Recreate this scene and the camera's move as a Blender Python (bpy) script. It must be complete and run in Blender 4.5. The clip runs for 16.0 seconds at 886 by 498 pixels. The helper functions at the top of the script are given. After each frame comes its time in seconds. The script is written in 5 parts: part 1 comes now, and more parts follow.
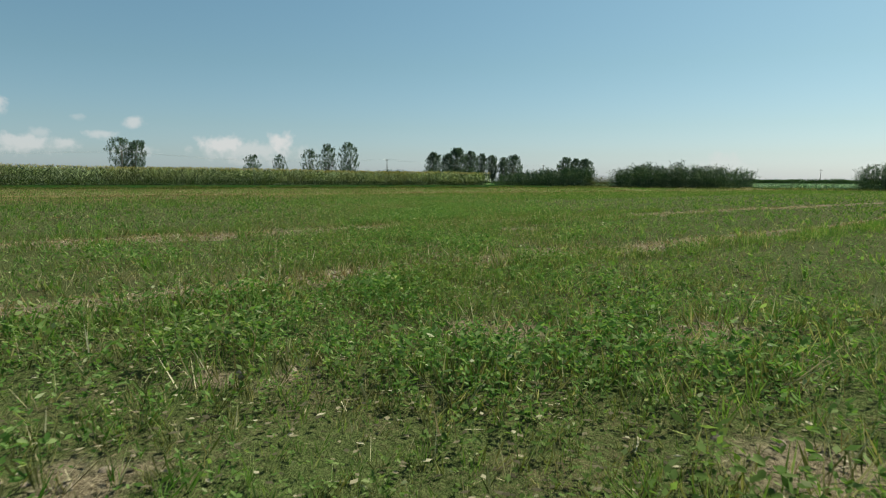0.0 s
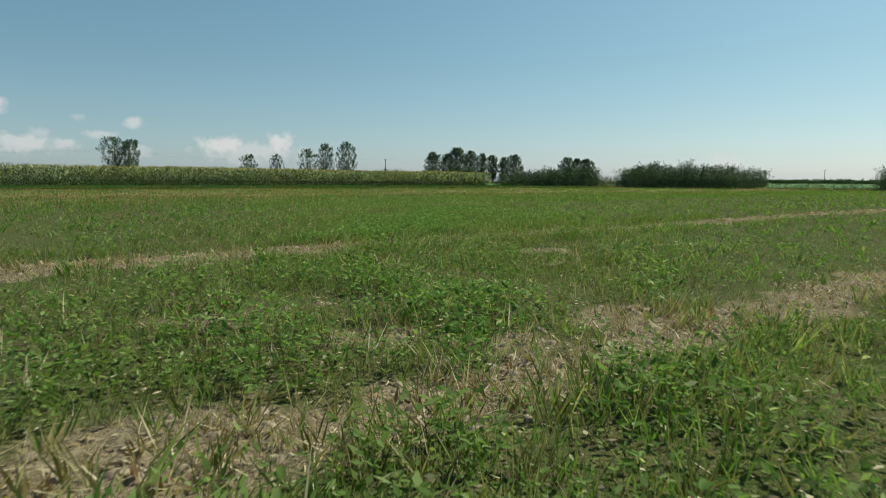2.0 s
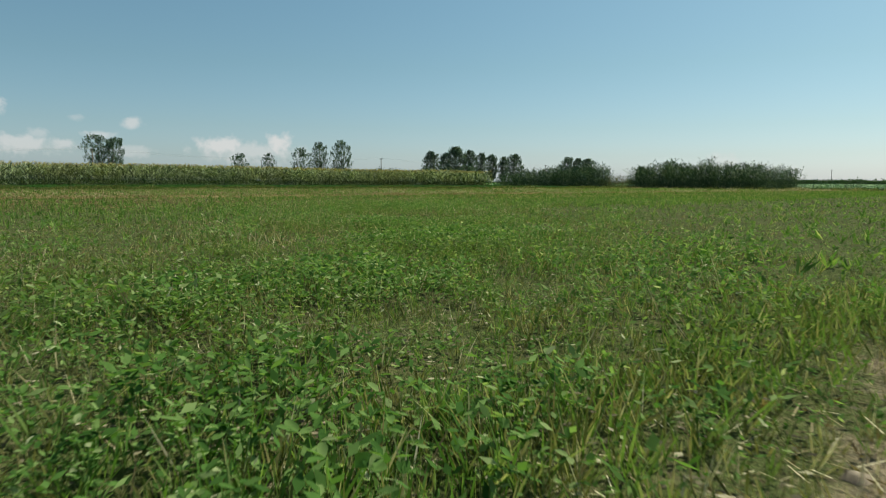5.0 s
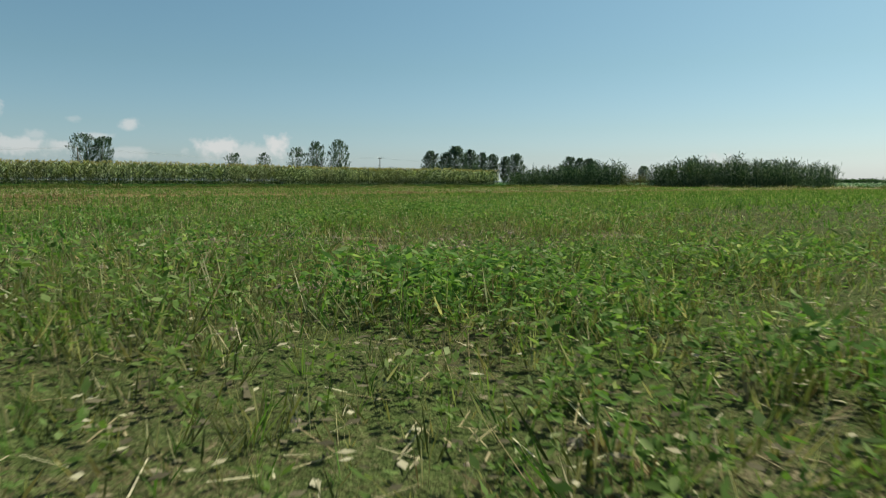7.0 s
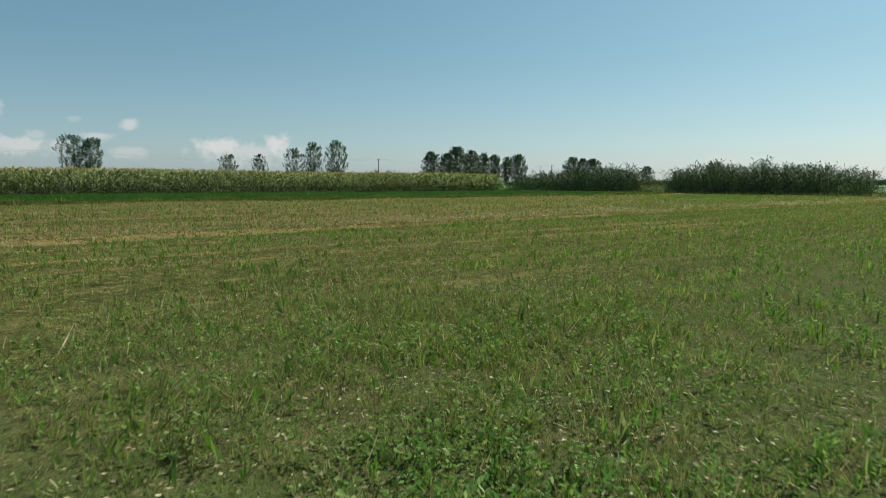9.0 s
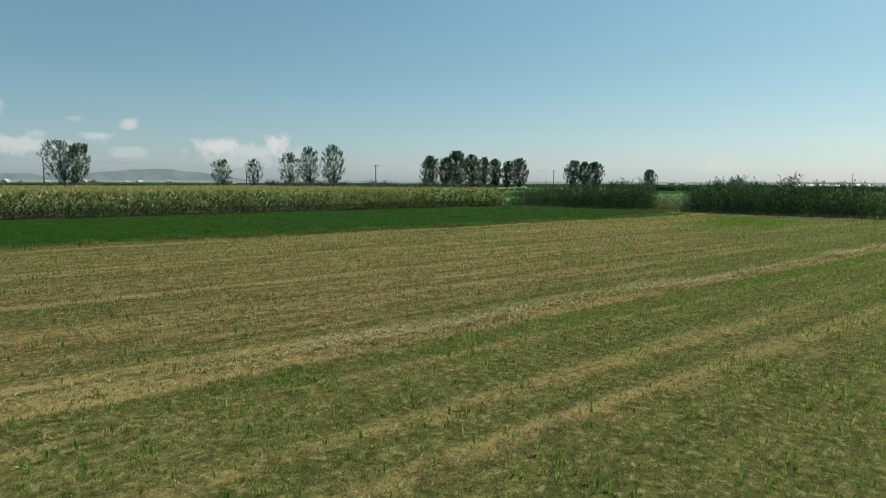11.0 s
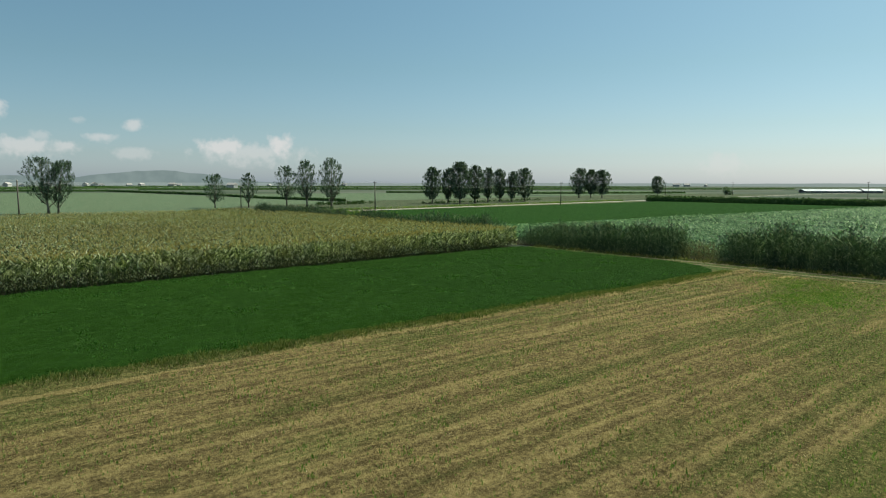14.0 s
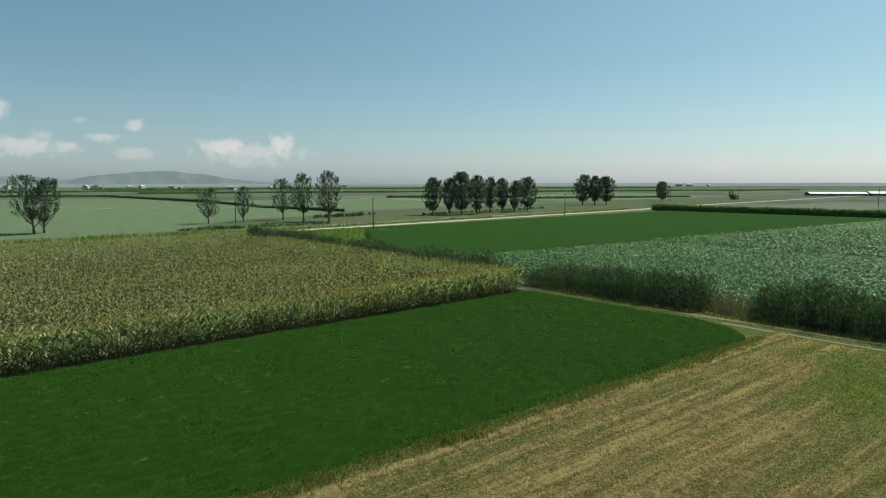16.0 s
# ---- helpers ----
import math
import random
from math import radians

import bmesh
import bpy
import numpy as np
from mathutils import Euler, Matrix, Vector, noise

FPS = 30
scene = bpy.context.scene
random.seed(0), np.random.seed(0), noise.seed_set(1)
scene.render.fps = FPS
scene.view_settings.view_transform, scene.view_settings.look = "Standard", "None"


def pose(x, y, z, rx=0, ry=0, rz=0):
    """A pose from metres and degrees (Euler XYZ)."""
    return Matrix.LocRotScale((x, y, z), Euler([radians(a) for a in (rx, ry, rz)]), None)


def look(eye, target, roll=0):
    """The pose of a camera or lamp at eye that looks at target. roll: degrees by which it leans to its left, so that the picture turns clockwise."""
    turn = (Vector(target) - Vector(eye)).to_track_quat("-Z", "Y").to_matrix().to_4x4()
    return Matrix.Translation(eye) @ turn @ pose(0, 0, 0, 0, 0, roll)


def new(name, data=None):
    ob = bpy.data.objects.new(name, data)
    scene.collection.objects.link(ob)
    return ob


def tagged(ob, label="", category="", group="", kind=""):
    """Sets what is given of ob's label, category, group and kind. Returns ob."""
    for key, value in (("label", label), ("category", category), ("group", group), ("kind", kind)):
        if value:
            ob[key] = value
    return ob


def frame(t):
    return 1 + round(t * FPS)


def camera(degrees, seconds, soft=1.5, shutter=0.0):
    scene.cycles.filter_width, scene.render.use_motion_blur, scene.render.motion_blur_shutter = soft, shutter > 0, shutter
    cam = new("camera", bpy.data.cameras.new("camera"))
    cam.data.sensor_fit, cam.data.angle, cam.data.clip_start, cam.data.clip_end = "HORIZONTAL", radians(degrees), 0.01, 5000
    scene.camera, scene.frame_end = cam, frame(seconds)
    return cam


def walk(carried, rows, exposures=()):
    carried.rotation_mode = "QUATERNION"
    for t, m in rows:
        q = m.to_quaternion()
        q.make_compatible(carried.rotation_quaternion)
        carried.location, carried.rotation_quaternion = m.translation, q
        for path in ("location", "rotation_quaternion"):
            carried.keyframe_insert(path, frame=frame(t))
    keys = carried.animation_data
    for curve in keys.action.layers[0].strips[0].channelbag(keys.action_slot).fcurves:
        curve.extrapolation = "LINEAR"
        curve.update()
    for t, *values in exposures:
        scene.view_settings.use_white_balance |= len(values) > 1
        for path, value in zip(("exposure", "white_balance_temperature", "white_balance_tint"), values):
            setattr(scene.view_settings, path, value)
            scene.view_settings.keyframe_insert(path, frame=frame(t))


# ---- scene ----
# time, eye, target, roll
PATH = [
    (0, (-82.383, -80.581, 0.839), (-81.078, -79.08, 0.628), 0.3),
    (0.5, (-81.726, -79.913, 0.823), (-80.422, -78.412, 0.612), 0.2),
    (1, (-81.086, -79.227, 0.811), (-79.782, -77.725, 0.601), 0.3),
    (1.5, (-80.437, -78.52, 0.796), (-79.132, -77.018, 0.586), 0.3),
    (2, (-79.723, -77.772, 0.787), (-78.418, -76.271, 0.577), 0.3),
    (2.5, (-78.718, -76.689, 0.743), (-77.413, -75.187, 0.534), 0.3),
    (3, (-77.736, -75.677, 0.718), (-76.432, -74.176, 0.509), 0.3),
    (3.5, (-76.858, -74.748, 0.704), (-75.553, -73.247, 0.495), 0.3),
    (4, (-75.969, -73.871, 0.689), (-74.662, -72.372, 0.48), 0.2),
    (4.5, (-75.163, -72.968, 0.689), (-73.856, -71.469, 0.48), 0.3),
    (7, (-70.902, -66.624, 0.463), (-69.59, -65.13, 0.257), 0.2),
    (7.5, (-70.057, -65.467, 0.54), (-68.743, -63.973, 0.334), 0.2),
    (8, (-69.146, -64.273, 0.675), (-67.832, -62.78, 0.469), 0.2),
    (10.3, (-64.115, -58.939, 2.378), (-62.807, -57.44, 2.168), -0.0),
    (10.5, (-63.784, -58.513, 2.568), (-62.472, -57.019, 2.361), 0.1),
    (11, (-62.825, -57.471, 3.102), (-61.513, -55.976, 2.895), 0.2),
    (11.5, (-61.785, -56.353, 3.693), (-60.474, -54.856, 3.487), 0.2),
    (12, (-60.746, -55.167, 4.305), (-59.436, -53.669, 4.099), 0.2),
    (12.5, (-59.655, -53.993, 5.022), (-58.348, -52.493, 4.816), 0.1),
    (13, (-58.698, -52.837, 5.839), (-57.392, -51.336, 5.632), 0.1),
    (13.5, (-57.676, -51.715, 6.643), (-56.37, -50.214, 6.436), 0.0),
    (14, (-56.674, -50.574, 7.53), (-55.369, -49.072, 7.324), 0.1),
    (14.5, (-55.55, -49.406, 8.469), (-54.246, -47.904, 8.262), -0.0),
    (15, (-54.429, -48.271, 9.465), (-53.127, -46.768, 9.258), -0.0),
    (15.5, (-53.436, -47.159, 10.528), (-52.133, -45.655, 10.321), 0.0),
    (16, (-52.169, -45.787, 11.797), (-50.869, -44.282, 11.588), -0.1),
]
EXPOSURES = ((0.0, 0.36, 6640, -9.0), (16.0, 0.36, 6640, -9.0))
cam = camera(70.0, 16.0, 1.15, 0.1)
walk(cam, [(t, look(e, g, r)) for t, e, g, r in PATH], EXPOSURES)

# ---- sky and sun ----
# World axes follow the fields: x runs along the front of the maize, y towards the gravel road.
# Azimuths are counted from +y towards +x.
SUN_AZ, SUN_EL = 98.0, 52.0


class Nodes:
    """Short hand for node trees."""

    def __init__(self, tree):
        self.tree = tree

    def add(self, kind, ins=None, **props):
        n = self.tree.nodes.new(kind)
        for k, v in props.items():
            if k == "operation":
                n.operation = v
            elif k == "blend_type":
                n.blend_type = v
            elif k == "data_type":
                n.data_type = v
            elif k == "noise_dimensions":
                n.noise_dimensions = v
            elif k == "feature":
                n.feature = v
            elif k == "interpolation_type":
                n.interpolation_type = v
        for k, v in (ins or {}).items():
            self.put(n, k, v)
        return n

    def put(self, n, k, v):
        if isinstance(v, bpy.types.NodeSocket):
            self.tree.links.new(v, n.inputs[k])
        else:
            n.inputs[k].default_value = v

    def math(self, op, a, b=0.0, c=0.0):
        return self.add("ShaderNodeMath", {0: a, 1: b, 2: c}, operation=op).outputs[0]

    def mix(self, fac, a, b, blend="MIX"):
        n = self.add("ShaderNodeMix", {0: fac}, data_type="RGBA", blend_type=blend)
        for k, v in ((6, a), (7, b)):
            self.put(n, k, v if isinstance(v, bpy.types.NodeSocket) else (*v, 1.0))
        return n.outputs[2]

    def ramp(self, fac, stops):
        n = self.add("ShaderNodeValToRGB", {0: fac})
        el = n.color_ramp.elements
        while len(el) < len(stops):
            el.new(0.5)
        for e, (p, c) in zip(el, stops):
            e.position, e.color = p, (*c, 1.0)
        return n.outputs[0]

    def step(self, v, lo, hi):
        n = self.add("ShaderNodeMapRange", {0: v, 1: lo, 2: hi, 3: 0.0, 4: 1.0}, interpolation_type="SMOOTHSTEP")
        return n.outputs[0]


def make_sky():
    w = bpy.data.worlds.new("summer_sky")
    scene.world = w
    w.use_nodes = True
    n = Nodes(w.node_tree)
    back = w.node_tree.nodes["Background"]
    sky = n.add("ShaderNodeTexSky")
    sky.sky_type, sky.sun_disc = "NISHITA", False
    sky.sun_elevation, sky.sun_rotation = radians(SUN_EL), radians(SUN_AZ)
    sky.air_density, sky.dust_density, sky.ozone_density = 1.0, SKY_DUST, 1.0
    # low cumulus near the horizon, soft heaps with ragged tops
    geo = n.add("ShaderNodeTexCoord").outputs["Generated"]
    sep = n.add("ShaderNodeSeparateXYZ", {0: geo})
    az = n.math("MULTIPLY", n.math("ARCTAN2", sep.outputs[0], sep.outputs[1]), 180 / math.pi)
    el = n.math("MULTIPLY", n.math("ARCSINE", sep.outputs[2]), 180 / math.pi)
    # humid air: the low sky is pale and cool
    air = n.ramp(n.math("DIVIDE", el, 40.0), SKY_AIR)
    tinted = n.mix(1.0, sky.outputs[0], air, "MULTIPLY")
    rag = n.add("ShaderNodeTexNoise", {"Vector": geo, "Scale": 66.0, "Detail": 6.0, "Roughness": 0.55}).outputs[0]
    rag = n.math("MULTIPLY", n.math("SUBTRACT", rag, 0.5), 2.3)
    total = None
    # azimuth, elevation of the heap's middle, half width, half height, weight
    heaps = ((22.0, 3.2, 2.2, 0.62, 0.8), (26.7, 3.3, 1.1, 0.8, 0.85), (24.4, 2.7, 4.6, 0.7, 0.5), (7.6, 2.9, 2.4, 0.6, 0.6),
             (10.5, 2.9, 1.2, 0.4, 0.55), (8.8, 3.6, 0.7, 0.4, 0.35), (15.3, 4.7, 0.75, 0.4, 0.6), (15.0, 2.5, 1.5, 0.4, 0.35),
             (13.0, 3.7, 1.1, 0.28, 0.5), (6.0, 5.6, 0.8, 0.5, 0.7), (64.8, 1.9, 1.9, 0.7, 0.35), (11.3, 4.9, 0.5, 0.2, 0.25))
    for a, e, wa, he, k in heaps:
        u = n.math("DIVIDE", n.math("SUBTRACT", az, a), wa)
        dv = n.math("SUBTRACT", el, e)
        v = n.math("MAXIMUM", n.math("DIVIDE", dv, he), n.math("DIVIDE", dv, -1.7 * he))
        d = n.math("SQRT", n.math("ADD", n.math("MULTIPLY", u, u), n.math("MULTIPLY", v, v)))
        m = n.math("MULTIPLY", n.step(n.math("ADD", d, rag), 1.25, 0.25), k)
        total = m if total is None else n.math("MAXIMUM", total, m)
    n.tree.links.new(n.mix(total, tinted, CLOUD), back.inputs[0])
    back.inputs[1].default_value = SKY_STRENGTH


SKY_STRENGTH, SKY_DUST, CLOUD = 0.081, 1.0, (7.4, 6.65, 7.3)
SKY_AIR = ((0.0, (0.99, 1.12, 1.78)), (0.025, (0.91, 1.0, 1.48)), (0.06, (0.85, 0.91, 1.21)), (0.12, (0.81, 0.87, 1.03)), (0.25, (0.79, 0.88, 0.93)), (0.5, (0.84, 0.97, 0.98)), (1.0, (0.95, 1.0, 1.0)))
make_sky()
sun = new("sun", bpy.data.lights.new("sun", "SUN"))
sun.data.energy, sun.data.angle, sun.data.color = 4.8, radians(0.6), (1.0, 0.95, 0.87)
sun.rotation_euler = (radians(90 - SUN_EL), 0, radians(180 - SUN_AZ))

# ---- materials ----
# the rows of the mown field run aslant by this much
ROW_SLANT = 0.035


def bare_material(name):
    m = bpy.data.materials.new(name)
    m.use_nodes = True
    m.node_tree.nodes.remove(m.node_tree.nodes["Principled BSDF"])
    return m, Nodes(m.node_tree), m.node_tree.nodes["Material Output"]


def leaf_material(name, stops, thin=0.35, rough=0.55, gloss=0.3, patch=0.0, patch_size=0.25, patch_colour=(0.1, 0.1, 0.03), uneven=0.0):
    """Leaves and stalks: each piece has its own shade; light shines through a little."""
    m, n, out = bare_material(name)
    rnd = n.add("ShaderNodeNewGeometry").outputs["Random Per Island"]
    pos = n.add("ShaderNodeNewGeometry").outputs["Position"]
    col = n.ramp(rnd, stops)
    big = n.add("ShaderNodeTexNoise", {"Vector": pos, "Scale": patch_size, "Detail": 4.0}).outputs[0]
    if patch:
        col = n.mix(n.math("MULTIPLY", n.step(big, 0.42, 0.66), patch), col, patch_colour)
    fine = n.add("ShaderNodeTexNoise", {"Vector": pos, "Scale": 45.0, "Detail": 3.0}).outputs[0]
    col = n.mix(0.35, col, n.ramp(fine, ((0.3, (0.45, 0.45, 0.45)), (0.7, (1.0, 1.0, 1.0)))), "MULTIPLY")
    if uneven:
        # dark blotches painted in for the shade between one plant and the next
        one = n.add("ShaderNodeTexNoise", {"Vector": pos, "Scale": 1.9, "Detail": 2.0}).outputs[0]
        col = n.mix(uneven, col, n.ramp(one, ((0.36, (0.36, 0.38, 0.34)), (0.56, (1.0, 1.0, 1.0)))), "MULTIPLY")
    face = n.add("ShaderNodeBsdfPrincipled", {"Base Color": col, "Roughness": rough, "Specular IOR Level": gloss})
    bright = n.mix(1.0, col, (1.25, 1.35, 0.7), "MULTIPLY")
    back = n.add("ShaderNodeBsdfTranslucent", {"Color": bright})
    mixed = n.add("ShaderNodeMixShader", {0: thin, 1: face.outputs[0], 2: back.outputs[0]})
    n.tree.links.new(mixed.outputs[0], out.inputs[0])
    return m


def soil_material(name, dark, light, straw, green, stripe=0.0, stripe_gap=1.05, straw_amount=0.5, green_amount=0.3, bump=0.6, greener_below=None, dry_rows=(), green_rows=(), green_spots=(), grain=0.0, flecks=0.0, lit_below=None):
    """Ground between the plants: crumbly soil, chaff and low green, with the drills of the machine running along x."""
    m, n, out = bare_material(name)
    pos = n.add("ShaderNodeNewGeometry").outputs["Position"]
    sep = n.add("ShaderNodeSeparateXYZ", {0: pos})
    across = n.math("MULTIPLY_ADD", n.math("ADD", sep.outputs[0], 45.0), ROW_SLANT, sep.outputs[1])
    big = n.add("ShaderNodeTexNoise", {"Vector": pos, "Scale": 0.14, "Detail": 6.0, "Roughness": 0.6}).outputs[0]
    mid = n.add("ShaderNodeTexNoise", {"Vector": pos, "Scale": 1.7, "Detail": 6.0, "Roughness": 0.65}).outputs[0]
    fine = n.add("ShaderNodeTexNoise", {"Vector": pos, "Scale": 22.0, "Detail": 6.0, "Roughness": 0.7}).outputs[0]
    stretch = n.add("ShaderNodeCombineXYZ", {0: n.math("MULTIPLY", sep.outputs[0], 0.2), 1: n.math("MULTIPLY", across, 3.0), 2: 0.0}).outputs[0]
    lanes = n.add("ShaderNodeCombineXYZ", {0: n.math("MULTIPLY", sep.outputs[0], 0.055), 1: n.math("MULTIPLY", across, 1.5), 2: 0.0}).outputs[0]
    lanes = n.add("ShaderNodeTexNoise", {"Vector": lanes, "Scale": 1.0, "Detail": 4.0, "Roughness": 0.65}).outputs[0]
    drawn = n.add("ShaderNodeTexNoise", {"Vector": stretch, "Scale": 1.0, "Detail": 5.0, "Roughness": 0.6}).outputs[0]
    bent = n.add("ShaderNodeVectorMath", {0: pos, 1: n.add("ShaderNodeTexNoise", {"Vector": pos, "Scale": 9.0, "Detail": 2.0}).outputs["Color"]}, operation="ADD").outputs[0]
    crumbs = n.add("ShaderNodeTexVoronoi", {"Vector": bent, "Scale": 46.0})
    bits = n.add("ShaderNodeSeparateColor", {0: crumbs.outputs["Color"]})
    col = n.mix(n.math("ADD", n.math("MULTIPLY", n.step(fine, 0.3, 0.7), 0.5), n.math("MULTIPLY", bits.outputs[0], 0.5)), dark, light)
    s = n.math("ADD", n.math("ADD", n.math("MULTIPLY", mid, 0.5), n.math("MULTIPLY", fine, 0.3)), n.math("MULTIPLY", bits.outputs[1], 0.2))
    if stripe:
        wob = n.math("MULTIPLY", n.math("SUBTRACT", mid, 0.5), 1.6)
        wave = n.math("SINE", n.math("ADD", n.math("MULTIPLY", across, 2 * math.pi / stripe_gap), wob))
        s = n.math("ADD", s, n.math("MULTIPLY", n.math("MULTIPLY", wave, n.step(big, 0.4, 0.65)), stripe * 0.22))
        s = n.math("ADD", s, n.math("MULTIPLY", n.math("SUBTRACT", drawn, 0.5), stripe * 2.6))
        s = n.math("ADD", s, n.math("MULTIPLY", n.math("SUBTRACT", lanes, 0.5), stripe * 2.8))
    rows = None
    for y0, wide, k in dry_rows:
        u = n.math("DIVIDE", n.math("ADD", n.math("SUBTRACT", across, y0), n.math("MULTIPLY", n.math("SUBTRACT", mid, 0.5), 0.45)), wide * 1.1)
        band = n.math("MULTIPLY", n.math("EXPONENT", n.math("MULTIPLY", n.math("MULTIPLY", u, u), -1.0)), k)
        rows = band if rows is None else n.math("MAXIMUM", rows, band)
    if rows is not None:
        rows = n.math("MULTIPLY", rows, n.step(big, 0.22, 0.48))
        s = n.math("ADD", s, n.math("MULTIPLY", rows, 0.26))
    if greener_below is not None:
        # this part has less straw and soil mixed towards one dull tone
        regrown = n.step(n.math("ADD", across, n.math("MULTIPLY", big, 10.0)), greener_below - 7.0, greener_below - 14.0)
        s = n.math("SUBTRACT", s, n.math("MULTIPLY", regrown, 0.065))
        col = n.mix(regrown, col, tuple(c * 0.64 for c in light))
    lo = 0.62 - 0.35 * straw_amount
    col = n.mix(n.step(s, lo, lo + 0.2), col, straw)
    if stripe:
        # thin broken lines of loose chaff along the drills
        chaff = n.math("ADD", n.math("MULTIPLY", lanes, 0.7), n.math("MULTIPLY", drawn, 0.5))
        col = n.mix(n.math("MULTIPLY", n.step(chaff, 0.68, 0.78), min(1.0, stripe * 4)), col, tuple(min(1.0, c * 1.25) for c in straw))
    g = n.math("ADD", n.math("MULTIPLY", big, 0.6), n.math("MULTIPLY", n.math("SUBTRACT", 1.0, lanes), 0.4))
    lo = 0.66 - 0.32 * green_amount
    if greener_below is not None:
        wander = n.math("ADD", across, n.math("MULTIPLY", big, 14.0))
        g = n.math("ADD", g, n.math("MULTIPLY", n.step(wander, greener_below + 14.0, greener_below), 0.2))
    for y0, wide, k in green_rows:
        u = n.math("DIVIDE", n.math("ADD", n.math("SUBTRACT", across, y0), n.math("MULTIPLY", n.math("SUBTRACT", mid, 0.5), 1.2)), wide)
        g = n.math("ADD", g, n.math("MULTIPLY", n.math("EXPONENT", n.math("MULTIPLY", n.math("MULTIPLY", u, u), -1.0)), k))
    for x0, y0, wx, wy, k in green_spots:
        u = n.math("DIVIDE", n.math("SUBTRACT", sep.outputs[0], x0), wx)
        v = n.math("DIVIDE", n.math("SUBTRACT", across, y0), wy)
        r2 = n.math("ADD", n.math("MULTIPLY", u, u), n.math("MULTIPLY", v, v))
        g = n.math("ADD", g, n.math("MULTIPLY", n.math("EXPONENT", n.math("MULTIPLY", r2, -1.0)), k))
    if rows is not None:
        g = n.math("SUBTRACT", g, n.math("MULTIPLY", rows, 0.5))
    green = n.mix(bits.outputs[0], tuple(c * 0.45 for c in green), tuple(c * 1.5 for c in green))
    col = n.mix(n.math("MULTIPLY", n.step(g, lo, lo + 0.16), n.step(n.math("ADD", n.math("MULTIPLY", fine, 0.5), n.math("MULTIPLY", bits.outputs[2], 0.5)), 0.72, 0.38)), col, green)
    if grain:
        tufts = n.add("ShaderNodeTexNoise", {"Vector": pos, "Scale": 7.5, "Detail": 5.0, "Roughness": 0.7}).outputs[0]
        # tuft texture: shadowed pits painted dark, straw tips pale
        col = n.mix(grain, col, n.ramp(tufts, ((0.36, (0.4, 0.38, 0.35)), (0.5, (0.92, 0.92, 0.92)), (0.62, (1.0, 1.0, 1.0)))), "MULTIPLY")
        col = n.mix(n.math("MULTIPLY", n.step(tufts, 0.54, 0.66), grain * 0.75), col, tuple(min(1.0, c * 1.15) for c in straw))
    if flecks:
        spot = n.add("ShaderNodeTexNoise", {"Vector": pos, "Scale": 0.9, "Detail": 4.0}).outputs[0]
        col = n.mix(n.math("MULTIPLY", n.step(spot, 0.66, 0.78), flecks), col, (0.10, 0.17, 0.05))
    if lit_below is not None:
        # uneven light painted into the colour: paler towards one end of the strip
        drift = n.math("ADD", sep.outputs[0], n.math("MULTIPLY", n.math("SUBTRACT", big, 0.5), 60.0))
        col = n.mix(1.0, col, n.mix(n.step(drift, lit_below - 22.0, lit_below + 22.0), (1.12, 1.1, 1.1), (0.92, 0.92, 0.9)), "MULTIPLY")
    if greener_below is not None:
        # under clover: crumbly earth darkened for shade, bleached litter; pale, cracked where nothing grows
        open_soil = n.add("ShaderNodeAttribute")
        open_soil.attribute_name = "bare"
        open_soil = n.step(n.math("ADD", open_soil.outputs["Fac"], n.math("MULTIPLY", n.math("SUBTRACT", fine, 0.5), 0.5)), 0.25, 0.75)
        earth = n.mix(n.step(n.math("ADD", n.math("MULTIPLY", mid, 0.4), n.math("MULTIPLY", fine, 0.6)), 0.34, 0.66), (0.04, 0.034, 0.016), (0.125, 0.1, 0.053))
        earth = n.mix(n.math("MULTIPLY", n.step(bits.outputs[1], 0.7, 0.86), 0.7), earth, (0.24, 0.19, 0.115))
        # a low mat of seedlings covers most of it
        seedling = n.mix(n.step(n.math("ADD", n.math("MULTIPLY", fine, 0.5), n.math("MULTIPLY", bits.outputs[0], 0.5)), 0.25, 0.75), (0.044, 0.063, 0.018), (0.118, 0.14, 0.048))
        mat = n.math("ADD", n.math("ADD", n.math("MULTIPLY", mid, 0.45), n.math("MULTIPLY", fine, 0.35)), n.math("MULTIPLY", bits.outputs[2], 0.2))
        earth = n.mix(n.math("MULTIPLY", n.step(mat, 0.66, 0.46), 0.92), earth, seedling)
        pale = n.mix(n.step(n.math("ADD", n.math("MULTIPLY", fine, 0.6), n.math("MULTIPLY", bits.outputs[0], 0.4)), 0.3, 0.7), (0.13, 0.098, 0.062), (0.29, 0.228, 0.15))
        earth = n.mix(open_soil, earth, pale)
        col = n.mix(n.step(n.math("ADD", across, n.math("MULTIPLY", n.math("SUBTRACT", mid, 0.5), 5.0)), -55.0, -61.0), col, earth)
    face = n.add("ShaderNodeBsdfPrincipled", {"Base Color": col, "Roughness": 0.95, "Specular IOR Level": 0.02})
    height = n.math("ADD", n.math("ADD", fine, n.math("MULTIPLY", mid, 1.2)), n.math("MULTIPLY", bits.outputs[0], 0.5))
    if grain:
        height = n.math("ADD", height, n.math("MULTIPLY", tufts, 2.4))
    lift = n.add("ShaderNodeBump", {"Strength": bump, "Distance": 0.04, "Height": height})
    n.tree.links.new(lift.outputs[0], face.inputs["Normal"])
    n.tree.links.new(face.outputs[0], out.inputs[0])
    return m


